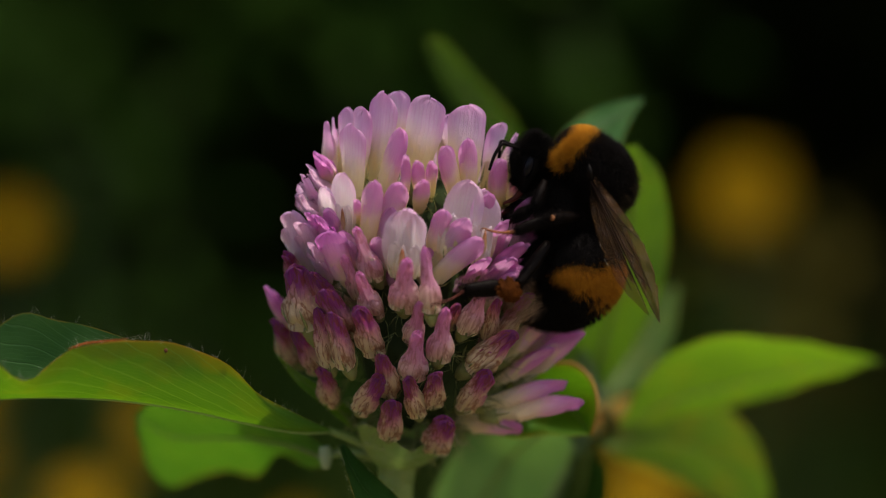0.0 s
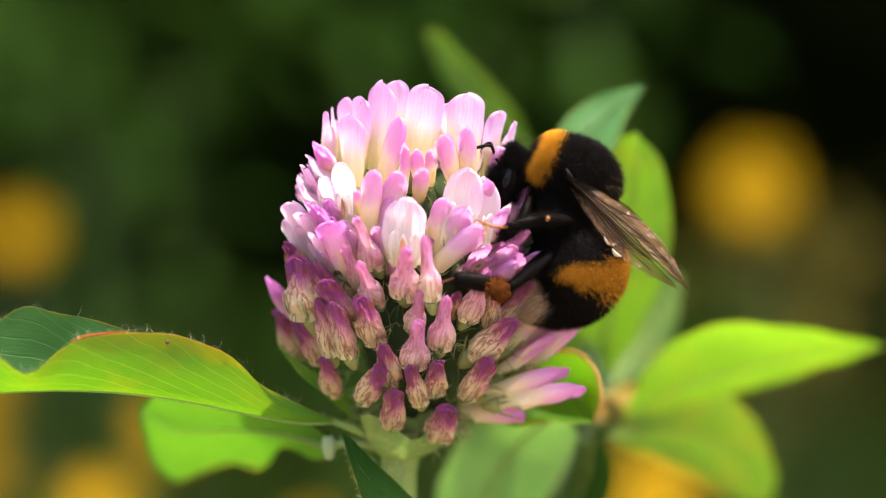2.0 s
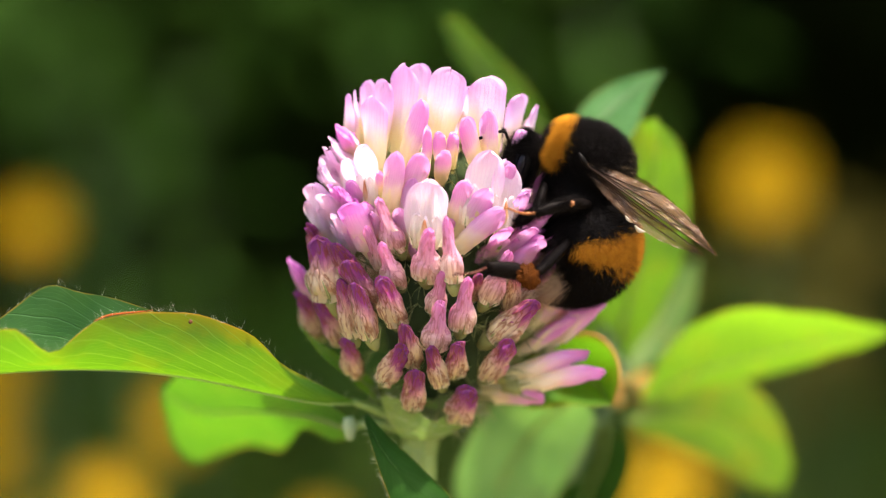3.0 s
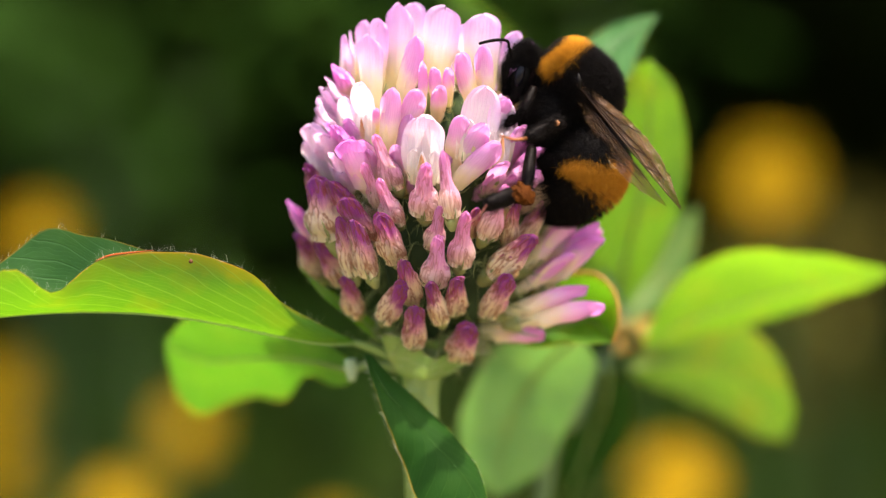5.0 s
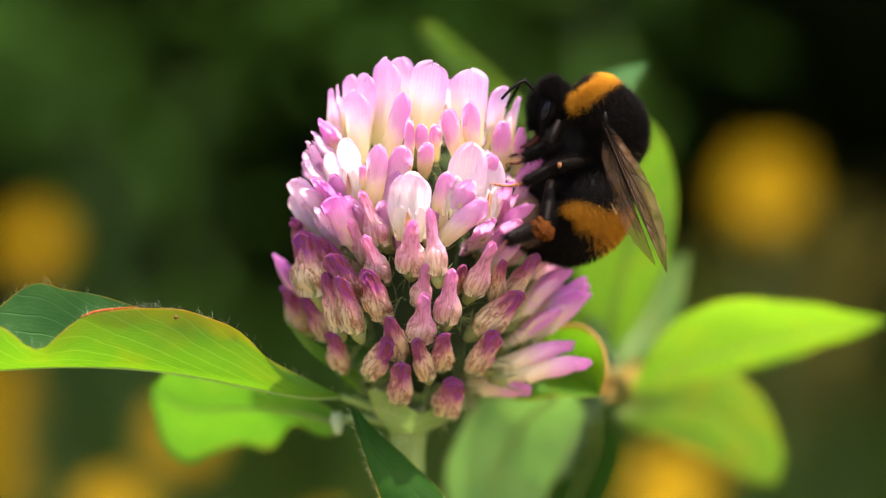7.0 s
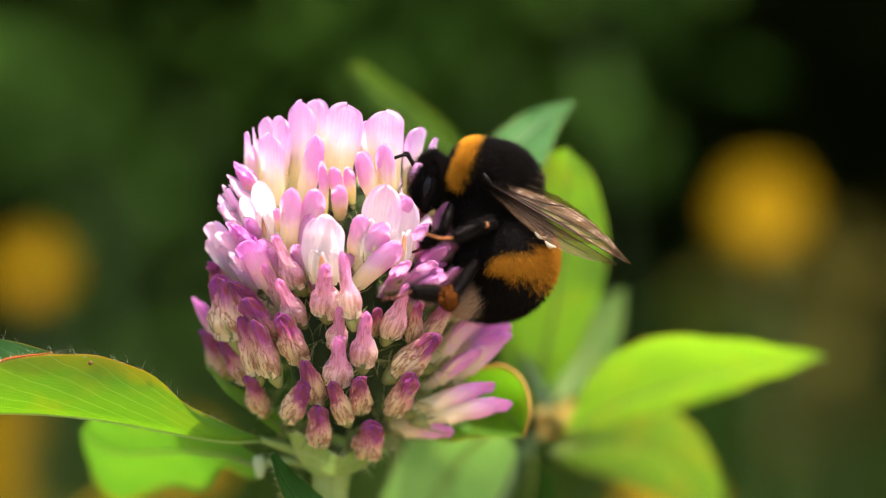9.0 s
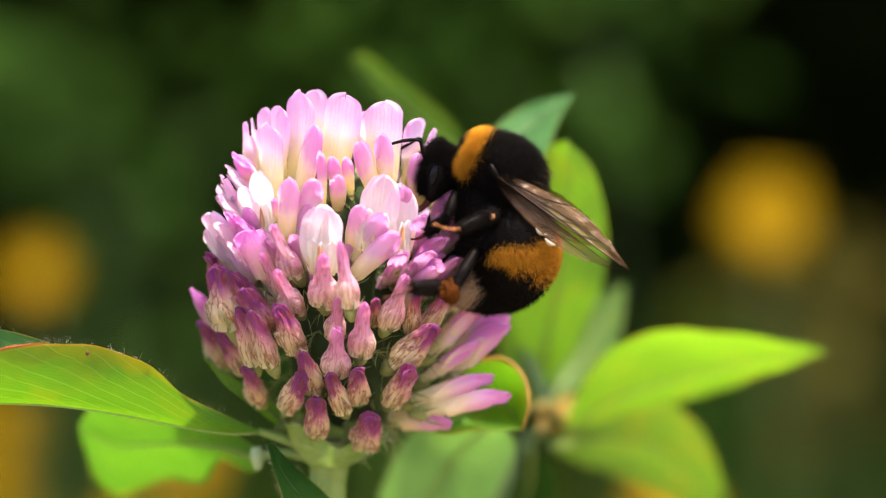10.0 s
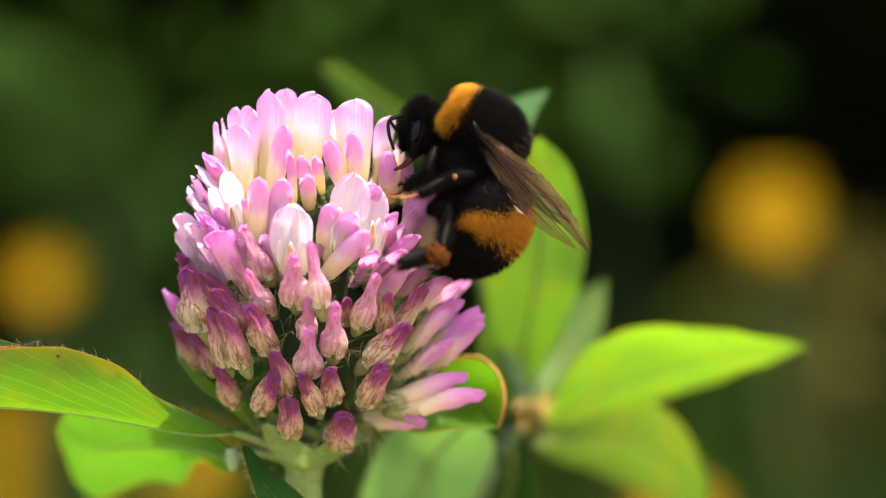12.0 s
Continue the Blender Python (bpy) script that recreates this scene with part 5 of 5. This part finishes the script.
def limb(owner, name, label, hip, joints, radii, foot_material, basket=False):
    """A leg whose origin is its hip: femur, tibia and a beaded foot with claws."""
    hip = Vector(hip)
    radii = (radii[0] * 1.1, radii[1] * 1.12, radii[2])
    j = [Vector(q) - hip for q in joints]
    base = Matrix.Translation(hip * MM)
    rng = np.random.default_rng(int(hip.length * 100) + len(name))
    leg = part(name, tube("femur", [Vector((0, 0, 0)), j[0] * 0.5, j[0]], (radii[0] * 0.8, radii[0], radii[0] * 0.7), M_LIMB, 12, 10), owner, label, base)
    mid = j[0].lerp(j[1], 0.55)
    part("tibia", tube("tibia", [j[0], j[0].lerp(j[1], 0.3), mid, j[1]], (radii[1] * 0.6, radii[1], radii[1] * 1.25, radii[1] * 0.9), M_LIMB, 14, 10, flat=0.7), leg, "black bristly shin")
    if foot_material is M_TARSUS:
        part("knee", tube("knee", [j[0] * 0.94 + Vector((0, -radii[1] * 0.75, 0)), j[0] + Vector((0, -radii[1], 0)), j[0] * 1.04 + Vector((0, -radii[1] * 0.75, 0))], (0.10, 0.28, 0.10), M_KNEE, 8, 8), leg, "tan knee joint")
    steps = 6
    path = [j[1].lerp(j[2], i / (2 * steps)) + Vector((0, 0, -0.2 * math.sin(math.pi * i / (2 * steps)))) for i in range(2 * steps + 1)]
    foot = part("foot", tube("foot", path, [radii[2] * ((1.2 - 0.05 * i) if i % 2 else 0.72) for i in range(2 * steps + 1)], foot_material, 50, 8), leg, "thin brown jointed foot")
    for s in (-1, 1):
        run = (j[2] - j[1]).normalized()
        tagged(part("claw", tube("claw", [j[2] - run * 0.1, j[2] + run * 0.25 + Vector((0, 0.15 * s, 0.05)), j[2] + run * 0.4 + Vector((0, 0.22 * s, -0.2))], (radii[2] * 0.5, radii[2] * 0.35, 0.02), foot_material, 6, 6), leg))
    line = [j[0] * 0.4, j[0], mid, j[1]]
    v, f = fringe(line, 3600, radii[1] * 1.25 + 0.4, rng, (-0.3, 0, -0.2), 1.0, 0.012)
    tagged(part("leg_hair", mesh_of("leg_hair", v, f, M_FUR_BLACK), leg, "short black leg hairs"), kind="stuff")
    if basket:
        bm = bmesh.new()
        bmesh.ops.create_icosphere(bm, subdivisions=4, radius=1.0)
        c, d = j[0].lerp(j[1], 0.2) + Vector((0, -0.55, -0.25)), (j[1] - j[0]).normalized()
        for vert in bm.verts:
            p = vert.co.copy()
            k = 0.95 + 0.34 * noise.noise(p * 2.3) + 0.22 * noise.noise(p * 6) + 0.1 * noise.noise(p * 15)
            vert.co = (c + d * p.x * 1.1 * k + Vector((0, p.y * 0.75, 0)) + Vector((0, 0, 1)) * p.z * 1.05 * k) * MM
        me = bpy.data.meshes.new("pollen_load")
        bm.to_mesh(me)
        bm.free()
        me.materials.append(M_POLLEN)
        part("pollen_load", me, leg, "orange-brown pollen load")
    return leg


def wing_pair(owner, side):
    """Fore and hind wing of one side; the origin of each is its root."""
    out = []
    near = side < 0
    for name, root, tip, across, label in (
            ("forewing", (-0.2, 3.2 * side, 0.1), (10.6, -4.2, -8.75) if near else (9.4, 2.0, -7.4), 1.65, "smoky brown veined forewing"),
            ("hindwing", (0.2, 2.9 * side, -0.5), (9.6, -3.6, -8.6) if near else (8.2, 1.8, -7.2), 1.45, "clear brownish hindwing")):
        root, tip = Vector(root), Vector(tip)
        d = tip - root
        length = d.length
        d.normalize()
        flat = Vector((0.5, -0.35 * side, 0.6))
        w = (flat - d * flat.dot(d)).normalized()
        if name == "hindwing":
            w = -w
        nrm = d.cross(w).normalized()
        n, cols = 30, 27

        def place(f, s):
            lead = 0.12 * math.sin(math.pi * f)
            wide = across * (0.10 + 0.95 * math.sin(math.pi * (0.06 + 0.9 * f) ** 1.25) ** 0.8) * (1 - 0.35 * f ** 9)
            tatter = 0.16 * noise.noise((f * 26, 3.1, side)) * f if s > 0.95 else 0.0
            q = d * (f * length * (1 - 0.06 * abs(s - 0.3))) + w * (lead + (s * (1 + tatter) - 0.12) * wide)
            return q + nrm * (0.045 * math.sin(s * 44 + f * 6 + 2 * noise.noise((f * 3, s * 2, 1.0))) * f + 0.06 * math.sin(s * 9 + f * 3) * f + 0.2 * math.sin(math.pi * f) * (s - 0.3) + 0.12 * noise.noise((f * 5, s * 3, 8.0)))
        verts, faces = [], []
        for i in range(n):
            for j in range(cols):
                verts.append(place(i / (n - 1), j / (cols - 1)) * MM)
        for i in range(n - 1):
            for j in range(cols - 1):
                k = i * cols + j
                faces.append((k, k + 1, k + cols + 1, k + cols))
        ob = part(name, mesh_of(name, verts, faces, M_WING if name == "forewing" else M_HINDWING), owner, label, Matrix.Translation(root * MM))
        for k, line in enumerate(([(0, 0.0), (0.3, 0.0), (0.65, 0.0), (0.95, 0.05)], [(0, 0.05), (0.3, 0.14), (0.55, 0.12), (0.7, 0.03)], [(0.05, 0.1), (0.3, 0.3), (0.55, 0.42), (0.8, 0.5)],
                                  [(0.05, 0.15), (0.25, 0.5), (0.4, 0.7), (0.5, 0.95)], [(0.3, 0.2), (0.36, 0.45), (0.4, 0.7)], [(0.5, 0.14), (0.56, 0.3), (0.6, 0.46)], [(0.66, 0.1), (0.72, 0.28), (0.78, 0.48)])):
            if name == "hindwing" and k > 3:
                continue
            part("vein", tube("vein", [place(a, b) + nrm * 0.02 for a, b in line], (0.14 if k == 0 else 0.06, 0.05, 0.04), M_VEIN, 16, 6), ob, "dark wing vein")
        if name == "hindwing":
            for f0, s0, size in ((0.46, 0.80, 0.16), (0.56, 0.92, 0.20)):
                c = place(f0, s0)
                part("wing_fold", tube("wing_fold", [c - d * 0.55 + w * 0.2, c + w * 0.3 + nrm * 0.1, c + d * 0.5 + w * 0.1], (size * 0.3, size, size * 0.25), M_FOLD, 12, 10, flat=0.5), ob, "glossy fold of the wing, pale to stand for its glint")
        out.append((ob, d.copy()))
    return out


bee = thing("bumblebee", "black and orange-banded furry bumblebee clinging to the clover", "bumblebee", m=Matrix.Translation(at((12, -5, 7))))
bee_parts = {"antennae": []}


def build_bee():
    rng = np.random.default_rng(77)
    c, s = math.cos(radians(24)), math.sin(radians(24))
    ahead = Vector((-c, 0, s))
    # thorax, its spine running from the neck to the waist
    spot = body_of([ahead * 3.4, ahead * 2.4, Vector((0.1, 0, 0)), -ahead * 2.3, -ahead * 3.2 + Vector((-0.3, 0, -0.6))], (0.9, 2.25, 3.0, 2.5, 0.6), 1.0)
    part("thorax", body_mesh("thorax", spot, M_SHELL), bee, "black thorax under dense fur")

    def back(a):           # 1 along the back, -1 along the belly
        return math.cos(a)
    edge = lambda q, a: 0.025 * noise.noise((q * 30, 4 * math.cos(a), 4 * math.sin(a))) + rng.normal() * 0.022
    gold = lambda q, a: 0.125 < q + edge(q, a) < 0.29 and back(a) > -0.6 + 4 * edge(q, a)
    fur_part("thorax_fur", bee, "dense black fur on the thorax", M_FUR_BLACK, fur(spot, 40000, 1.0, rng, lambda q, a: not gold(q, a) and back(a) > -0.95, 0.45, thick=0.012, wild=0.45))
    fur_part("collar_fur", bee, "orange fur collar behind the head", M_FUR_GOLD, fur(spot, 15000, 0.95, rng, gold, 0.15, thick=0.012, wild=0.42))
    fur_part("rear_fringe", bee, "long brownish fringe at the rear of the thorax", fur_material("fringe_fur", (0.04, 0.028, 0.014), (0.17, 0.13, 0.075)),
             fur(spot, 420, 1.7, rng, lambda q, a: q > 0.74 and back(a) > 0.2, 0.7, thick=0.009, wild=0.4))
    # black flank between thorax and abdomen
    waist = body_of([Vector((-0.9, 0, -1.0)), Vector((-0.7, 0, -2.5)), Vector((-0.1, 0, -4.1)), Vector((0.4, 0, -5.8))], (2.3, 2.6, 2.6, 2.3), 1.1)
    part("waist", body_mesh("waist", waist, M_SHELL), bee, "black underside and waist")
    fur_part("waist_fur", bee, "short black fur on the flank", M_FUR_BLACK, fur(waist, 14000, 0.65, rng, lambda q, a: True, 0.4, thick=0.013, wild=0.5))
    part("wing_scale", tube("wing_scale", [Vector((-0.5, -3.9, 0.9)), Vector((-0.2, -4.1, 0.4)), Vector((0.2, -3.9, -0.2))], (0.1, 0.22, 0.1), M_SHELL, 8, 10), bee, "glossy black scale over the wing root")
    # head
    hc = Vector((-4.9, 0, 0.15)) - Vector((-3.2, 0, 0.6))
    face = body_of([hc + Vector((0.7, 0, 1.9)), hc + Vector((0.1, 0, 1.0)), hc + Vector((-0.25, 0, -0.4)), hc + Vector((-0.6, 0, -2.2)), hc + Vector((-0.75, 0, -2.9))], (0.35, 1.1, 1.35, 0.8, 0.3), 1.15)
    neck = Vector((-3.2, 0, 0.6))
    head = part("head", body_mesh("head", face, M_SHELL), bee, "black head with glossy eyes")
    head.location = neck * MM
    bee_parts["head"] = head
    fur_part("head_fur", head, "black fur on the head", M_FUR_BLACK, fur(face, 9000, 0.85, rng, lambda q, a: q < 0.78 and (abs(math.sin(a)) < 0.86 or q < 0.4), -0.3, thick=0.013, wild=0.4))
    for side in (-1, 1):
        bm = bmesh.new()
        bmesh.ops.create_uvsphere(bm, u_segments=16, v_segments=12, radius=1.0)
        turn = Matrix.Rotation(radians(14), 3, "Y")
        for v in bm.verts:
            v.co = (turn @ Vector((v.co.x * 0.44, v.co.y * 0.34, v.co.z * 1.0)) + hc + Vector((-0.4, 1.42 * side, -0.45))) * MM
        me = bpy.data.meshes.new("eye")
        bm.to_mesh(me)
        bm.free()
        me.materials.append(M_EYE)
        me.polygons.foreach_set("use_smooth", [True] * len(me.polygons))
        part("eye", me, head, "long glossy black eye")
        pts = [hc + Vector((-1.2, 0.8 * side, 0.9)), hc + Vector((-1.55, 1.1 * side, 1.8)), hc + Vector((-1.9, 1.3 * side, 2.35)), hc + Vector((-3.0, 1.7 * side, 2.2 - 0.7 * (side > 0))), hc + Vector((-4.2, 2.0 * side, 1.7 - 1.2 * (side > 0)))]
        bee_parts["antennae"].append((part("antenna", tube("antenna", pts, (0.12, 0.13, 0.14, 0.15, 0.12), M_LIMB, 26, 8), head, "thin black elbowed antenna"), pts[0] * MM))
    part("tongue", tube("tongue", [hc + Vector((-0.7, 0, -2.6)), hc + Vector((-1.4, 0, -3.4)), hc + Vector((-2.4, 0, -3.9))], (0.35, 0.25, 0.1), M_DARK_FOOT, 10, 8), head, "brown tongue and jaws")
    # abdomen, bent under
    ac = Vector((0.9, 0, -8.5))
    belly = body_of([Vector((-0.6, 0, -3.9)) - ac, Vector((0.1, 0, -4.9)) - ac, Vector((0.7, 0, -6.8)) - ac, Vector((0.55, 0, -9.0)) - ac, Vector((-0.9, 0, -10.5)) - ac, Vector((-2.9, 0, -11.4)) - ac, Vector((-3.7, 0, -11.7)) - ac],
                    (1.4, 3.1, 4.1, 4.0, 3.0, 1.4, 0.3), 0.95)
    abdomen = part("abdomen", body_mesh("abdomen", belly, M_SHELL, 30, 26), bee, "rounded black abdomen with an ochre band", Matrix.Translation(ac * MM))
    band = lambda q, a: 0.38 < q + edge(q, a) < 0.475 and back(a) > -0.24 + 5 * edge(q, a)
    tail = lambda q, a: q + edge(q, a) > 0.72 + 0.16 * max(back(a), 0) and back(a) < 0.7
    fur_part("abdomen_fur", abdomen, "black fur on the abdomen", M_FUR_BLACK, fur(belly, 36000, 0.7, rng, lambda q, a: not band(q, a) and not tail(q, a), 0.75, thick=0.013, wild=0.5))
    fur_part("band_fur", abdomen, "ochre-orange fur band", M_FUR_BAND, fur(belly, 14000, 0.74, rng, band, 0.75, thick=0.012, wild=0.42))
    fur_part("tail_fur", abdomen, "pale buff fur at the tail", M_FUR_PALE, fur(belly, 6000, 1.3, rng, tail, 0.7, thick=0.011, wild=0.4))
    bee_parts["abdomen"] = abdomen
    # legs of the left side, then of the right side
    bee_parts["hind"] = limb(bee, "leg", "black hind leg carrying orange pollen", (-1.1, -3.0, -6.6), [(-4.6, -5.0, -9.3), (-9.2, -6.0, -8.7), (-11.9, -6.6, -9.2)], (0.5, 0.56, 0.13), M_DARK_FOOT, True)
    bee_parts["mid"] = limb(bee, "leg", "black middle leg with a rusty foot", (0.4, -2.6, -3.6), [(-1.9, -5.0, -3.3), (-5.0, -5.6, -4.3), (-7.5, -6.0, -4.0)], (0.44, 0.36, 0.15), M_TARSUS)
    bee_parts["front"] = limb(bee, "leg", "black front leg", (-3.2, -1.8, -1.9), [(-4.0, -3.0, -4.0), (-5.6, -2.8, -5.2), (-7.0, -2.6, -5.8)], (0.42, 0.4, 0.17), M_DARK_FOOT)
    bee_parts["others"] = [bee_parts["front"]]
    bee_parts["others"].append(limb(bee, "leg", "black hind leg", (-1.1, 2.8, -6.6), [(-4.0, 4.6, -8.6), (-7.2, 4.6, -7.6), (-9.6, 4.2, -8.4)], (0.5, 0.65, 0.24), M_DARK_FOOT, True))
    bee_parts["others"].append(limb(bee, "leg", "black middle leg", (-0.6, 2.6, -3.8), [(-2.6, 4.4, -4.4), (-5.6, 4.2, -5.2), (-8.2, 3.8, -5.6)], (0.45, 0.42, 0.18), M_TARSUS))
    bee_parts["others"].append(limb(bee, "leg", "black front leg", (-3.2, 1.8, -1.9), [(-4.0, 2.8, -4.0), (-5.8, 2.2, -5.0), (-7.4, 1.6, -5.6)], (0.4, 0.38, 0.16), M_DARK_FOOT))
    bee_parts["wings"] = wing_pair(bee, -1) + wing_pair(bee, 1)


build_bee()

# ---- what moves: the bee shifts, leans and curls on the head ----
def motions():
    foot = Vector((11.3, 46.0, 4.3)) * MM
    walk(sway["leaf"], [(t, Matrix.Translation(foot) @ pose(0, 0, 0, 0, -bend, 0) @ Matrix.Translation(-foot)) for t, bend in (
        (0, 0.0), (2.5, 1.0), (3.7, 2.0), (5.5, 3.5), (6.5, 5.0), (7.5, 6.5), (9.5, 7.5), (10, 5.5), (10.5, 5.5), (11, 6.5), (11.5, 9.0), (12, 10.0))])
    walk(bee, [(t, pose(*at((x, y, z)), 0, lean, 0)) for t, x, y, z, lean in (
        (0, 13.32, -5, 8.55, 21),
        (0.5, 12.41, -5, 9.64, 15),
        (1, 11.55, -5, 10.53, 12),
        (1.5, 10.61, -5, 9.39, 5),
        (2, 11.79, -5, 7.19, 4),
        (2.5, 11.43, -5, 7.06, 0),
        (3, 11.16, -5, 7.12, 0),
        (3.5, 11.46, -5, 6.7, 0),
        (5.5, 11.02, -5, 8.32, 38),
        (6, 13.55, -5, 8.08, 43),
        (6.5, 13.69, -5, 10.01, 44),
        (7, 14.33, -5, 9.59, 33),
        (7.5, 13.12, -5, 9.24, 16),
        (9.5, 11.86, -5, 7.94, 0),
        (10, 12.49, -5, 7.99, 6),
        (10.5, 12.55, -5, 9.44, 10),
        (11, 14.05, -5, 10.62, 42),
        (11.5, 15.84, -5, 11.14, 42),
        (12, 13.56, -5, 11.24, 12),
    )])
    walk(bee_parts["abdomen"], [(t, pose(x * MM, 0, z * MM, 0, curl, 0)) for t, x, z, curl in (
        (0, 2.26, -8.78, -15),
        (0.5, 1.54, -8.66, -18),
        (1, 1.29, -8.38, -8),
        (1.5, 1.54, -8.16, -5),
        (2, 1.37, -8.32, -4),
        (2.5, 0.85, -8.15, 0),
        (3, 0.95, -7.95, -3),
        (3.5, 0.83, -7.86, -2),
        (5.5, 4.25, -6.64, -18),
        (6, 3.59, -7.83, -13),
        (6.5, 3.75, -7.78, -16),
        (7, 2.67, -7.76, -13),
        (7.5, 2.48, -7.44, -4),
        (9.5, 1.43, -7.33, -5),
        (10, 1.88, -7.19, -7),
        (10.5, 1.37, -7.49, -5),
        (11, 4.12, -7.39, -16),
        (11.5, 4.55, -7.45, -16),
        (12, 1.7, -7.76, -3),
    )])
    walk(bee_parts["head"], [(t, pose(x * MM, 0, z * MM, 0, nod, 0)) for t, x, z, nod in (
        (0, -3.24, 0.30, -18.9), (0.5, -3.23, 0.39, -13.5), (1, -3.23, 0.43, -10.8), (1.5, -3.21, 0.53, -4.5), (2, -3.21, 0.54, -3.6), (2.5, -3.20, 0.60, -0.0), (3, -3.20, 0.60, -0.0), (3.5, -3.20, 0.60, -0.0), (5.5, -3.26, 0.06, -34.2), (6, -3.26, -0.01, -38.7), (6.5, -3.26, -0.02, -39.6), (7, -3.25, 0.13, -29.7), (7.5, -3.23, 0.38, -14.4), (9.5, -3.20, 0.60, -0.0), (10, -3.21, 0.52, -5.4), (10.5, -3.22, 0.46, -9.0), (11, -3.26, 0.01, -37.8), (11.5, -3.26, 0.01, -37.8), (12, -3.23, 0.43, -10.8), 
    )])
    for feeler, root in bee_parts["antennae"]:
        walk(feeler, [(t, Matrix.Translation(root) @ pose(0, 0, 0, 0, swing, 0) @ Matrix.Translation(-root)) for t, swing in (
            (0, -50), (0.5, -60), (1, -60), (1.5, -30), (2, 0), (2.5, 0), (3, 0), (3.5, 15), (5.5, 0), (6, -35), (6.5, -10), (7, -25), (7.5, -40),
            (9.5, 5), (10, 10), (10.5, -25), (11, -45), (11.5, -25), (12, -85))])
    for wing, axis in bee_parts["wings"]:
        spot = wing.location / MM
        walk(wing, [(t, pose(*(spot * MM), 0, turn, 0) @ Matrix.Rotation(radians(twist), 4, axis)) for t, turn, twist in (
            (0, 3.4, 30), (0.5, 3.4, 22), (1, 2.4, 18), (1.5, 1.4, 8), (2, -0.1, 4), (2.5, 0.0, 0), (3, -4.6, 0), (3.5, -1.6, 0), (5.5, -17.6, 22), (6, -1.6, 32),
            (6.5, -7.6, 32), (7, -4.6, 24), (7.5, -6.6, 14), (9.5, -8.6, 0), (10, -8.6, 4), (10.5, -4.6, 10), (11, -10.6, 24), (11.5, -11.6, 28), (12, -2.6, 30),
        )])
    spot = bee_parts["mid"].location.copy()
    walk(bee_parts["mid"], [(t, Matrix.Translation(spot) @ pose(0, 0, 0, 0, swing, 0) @ pose(0, 0, 0, 0, 0, fold)) for t, swing, fold in (
        (0, -23.1, 0.0),
        (0.5, -23.8, 0.0),
        (1, -25.2, 0.0),
        (1.5, -13.4, 15.2),
        (2, 2.1, 0.0),
        (2.5, 5.2, 6.8),
        (3, 5.5, 12.8),
        (3.5, 8.5, 7.9),
        (5.5, -41.0, 32.0),
        (6, -45.4, 0.0),
        (6.5, -57.6, 0.0),
        (7, -41.1, 0.0),
        (7.5, -18.9, 0.0),
        (9.5, 5.0, 32.0),
        (10, 0.4, 32.0),
        (10.5, -6.9, 32.0),
        (11, -57.4, 32.0),
        (11.5, -56.8, 0.0),
        (12, -17.3, 12.4),
    )])
    spot = bee_parts["hind"].location.copy()
    walk(bee_parts["hind"], [(t, Matrix.Translation(spot) @ pose(0, 0, 0, 0, swing, 0) @ pose(0, 0, 0, 0, 0, fold)) for t, swing, fold in (
        (0, -31.2, 8.4),
        (0.5, -27.4, 17.3),
        (1, -27.0, 0.0),
        (1.5, -16.1, 16.9),
        (2, 0.6, 0.0),
        (2.5, 4.6, 13.2),
        (3, 3.7, 15.1),
        (3.5, 8.2, 21.0),
        (5.5, -66.9, 32.0),
        (6, -68.0, 16.6),
        (6.5, -75.8, 0.0),
        (7, -56.9, 32.0),
        (7.5, -26.4, 32.0),
        (9.5, 6.5, 32.0),
        (10, -5.8, 32.0),
        (10.5, -24.8, 32.0),
        (11, -82.4, 32.0),
        (11.5, -78.0, 32.0),
        (12, -32.8, 32.0),
    )])
    for leg in bee_parts["others"]:
        spot = leg.location.copy()
        walk(leg, [(t, Matrix.Translation(spot) @ pose(0, 0, 0, 0, swing, 0)) for t, swing in (
            (0, -16.8), (0.5, -12.0), (1, -9.6), (1.5, -4.0), (2, -3.2), (2.5, -0.0), (3, -0.0), (3.5, -0.0), (5.5, -30.4), (6, -34.4), (6.5, -35.2), (7, -26.4), (7.5, -12.8), (9.5, -0.0), (10, -4.8), (10.5, -8.0), (11, -33.6), (11.5, -33.6), (12, -9.6), 
        )])


motions()
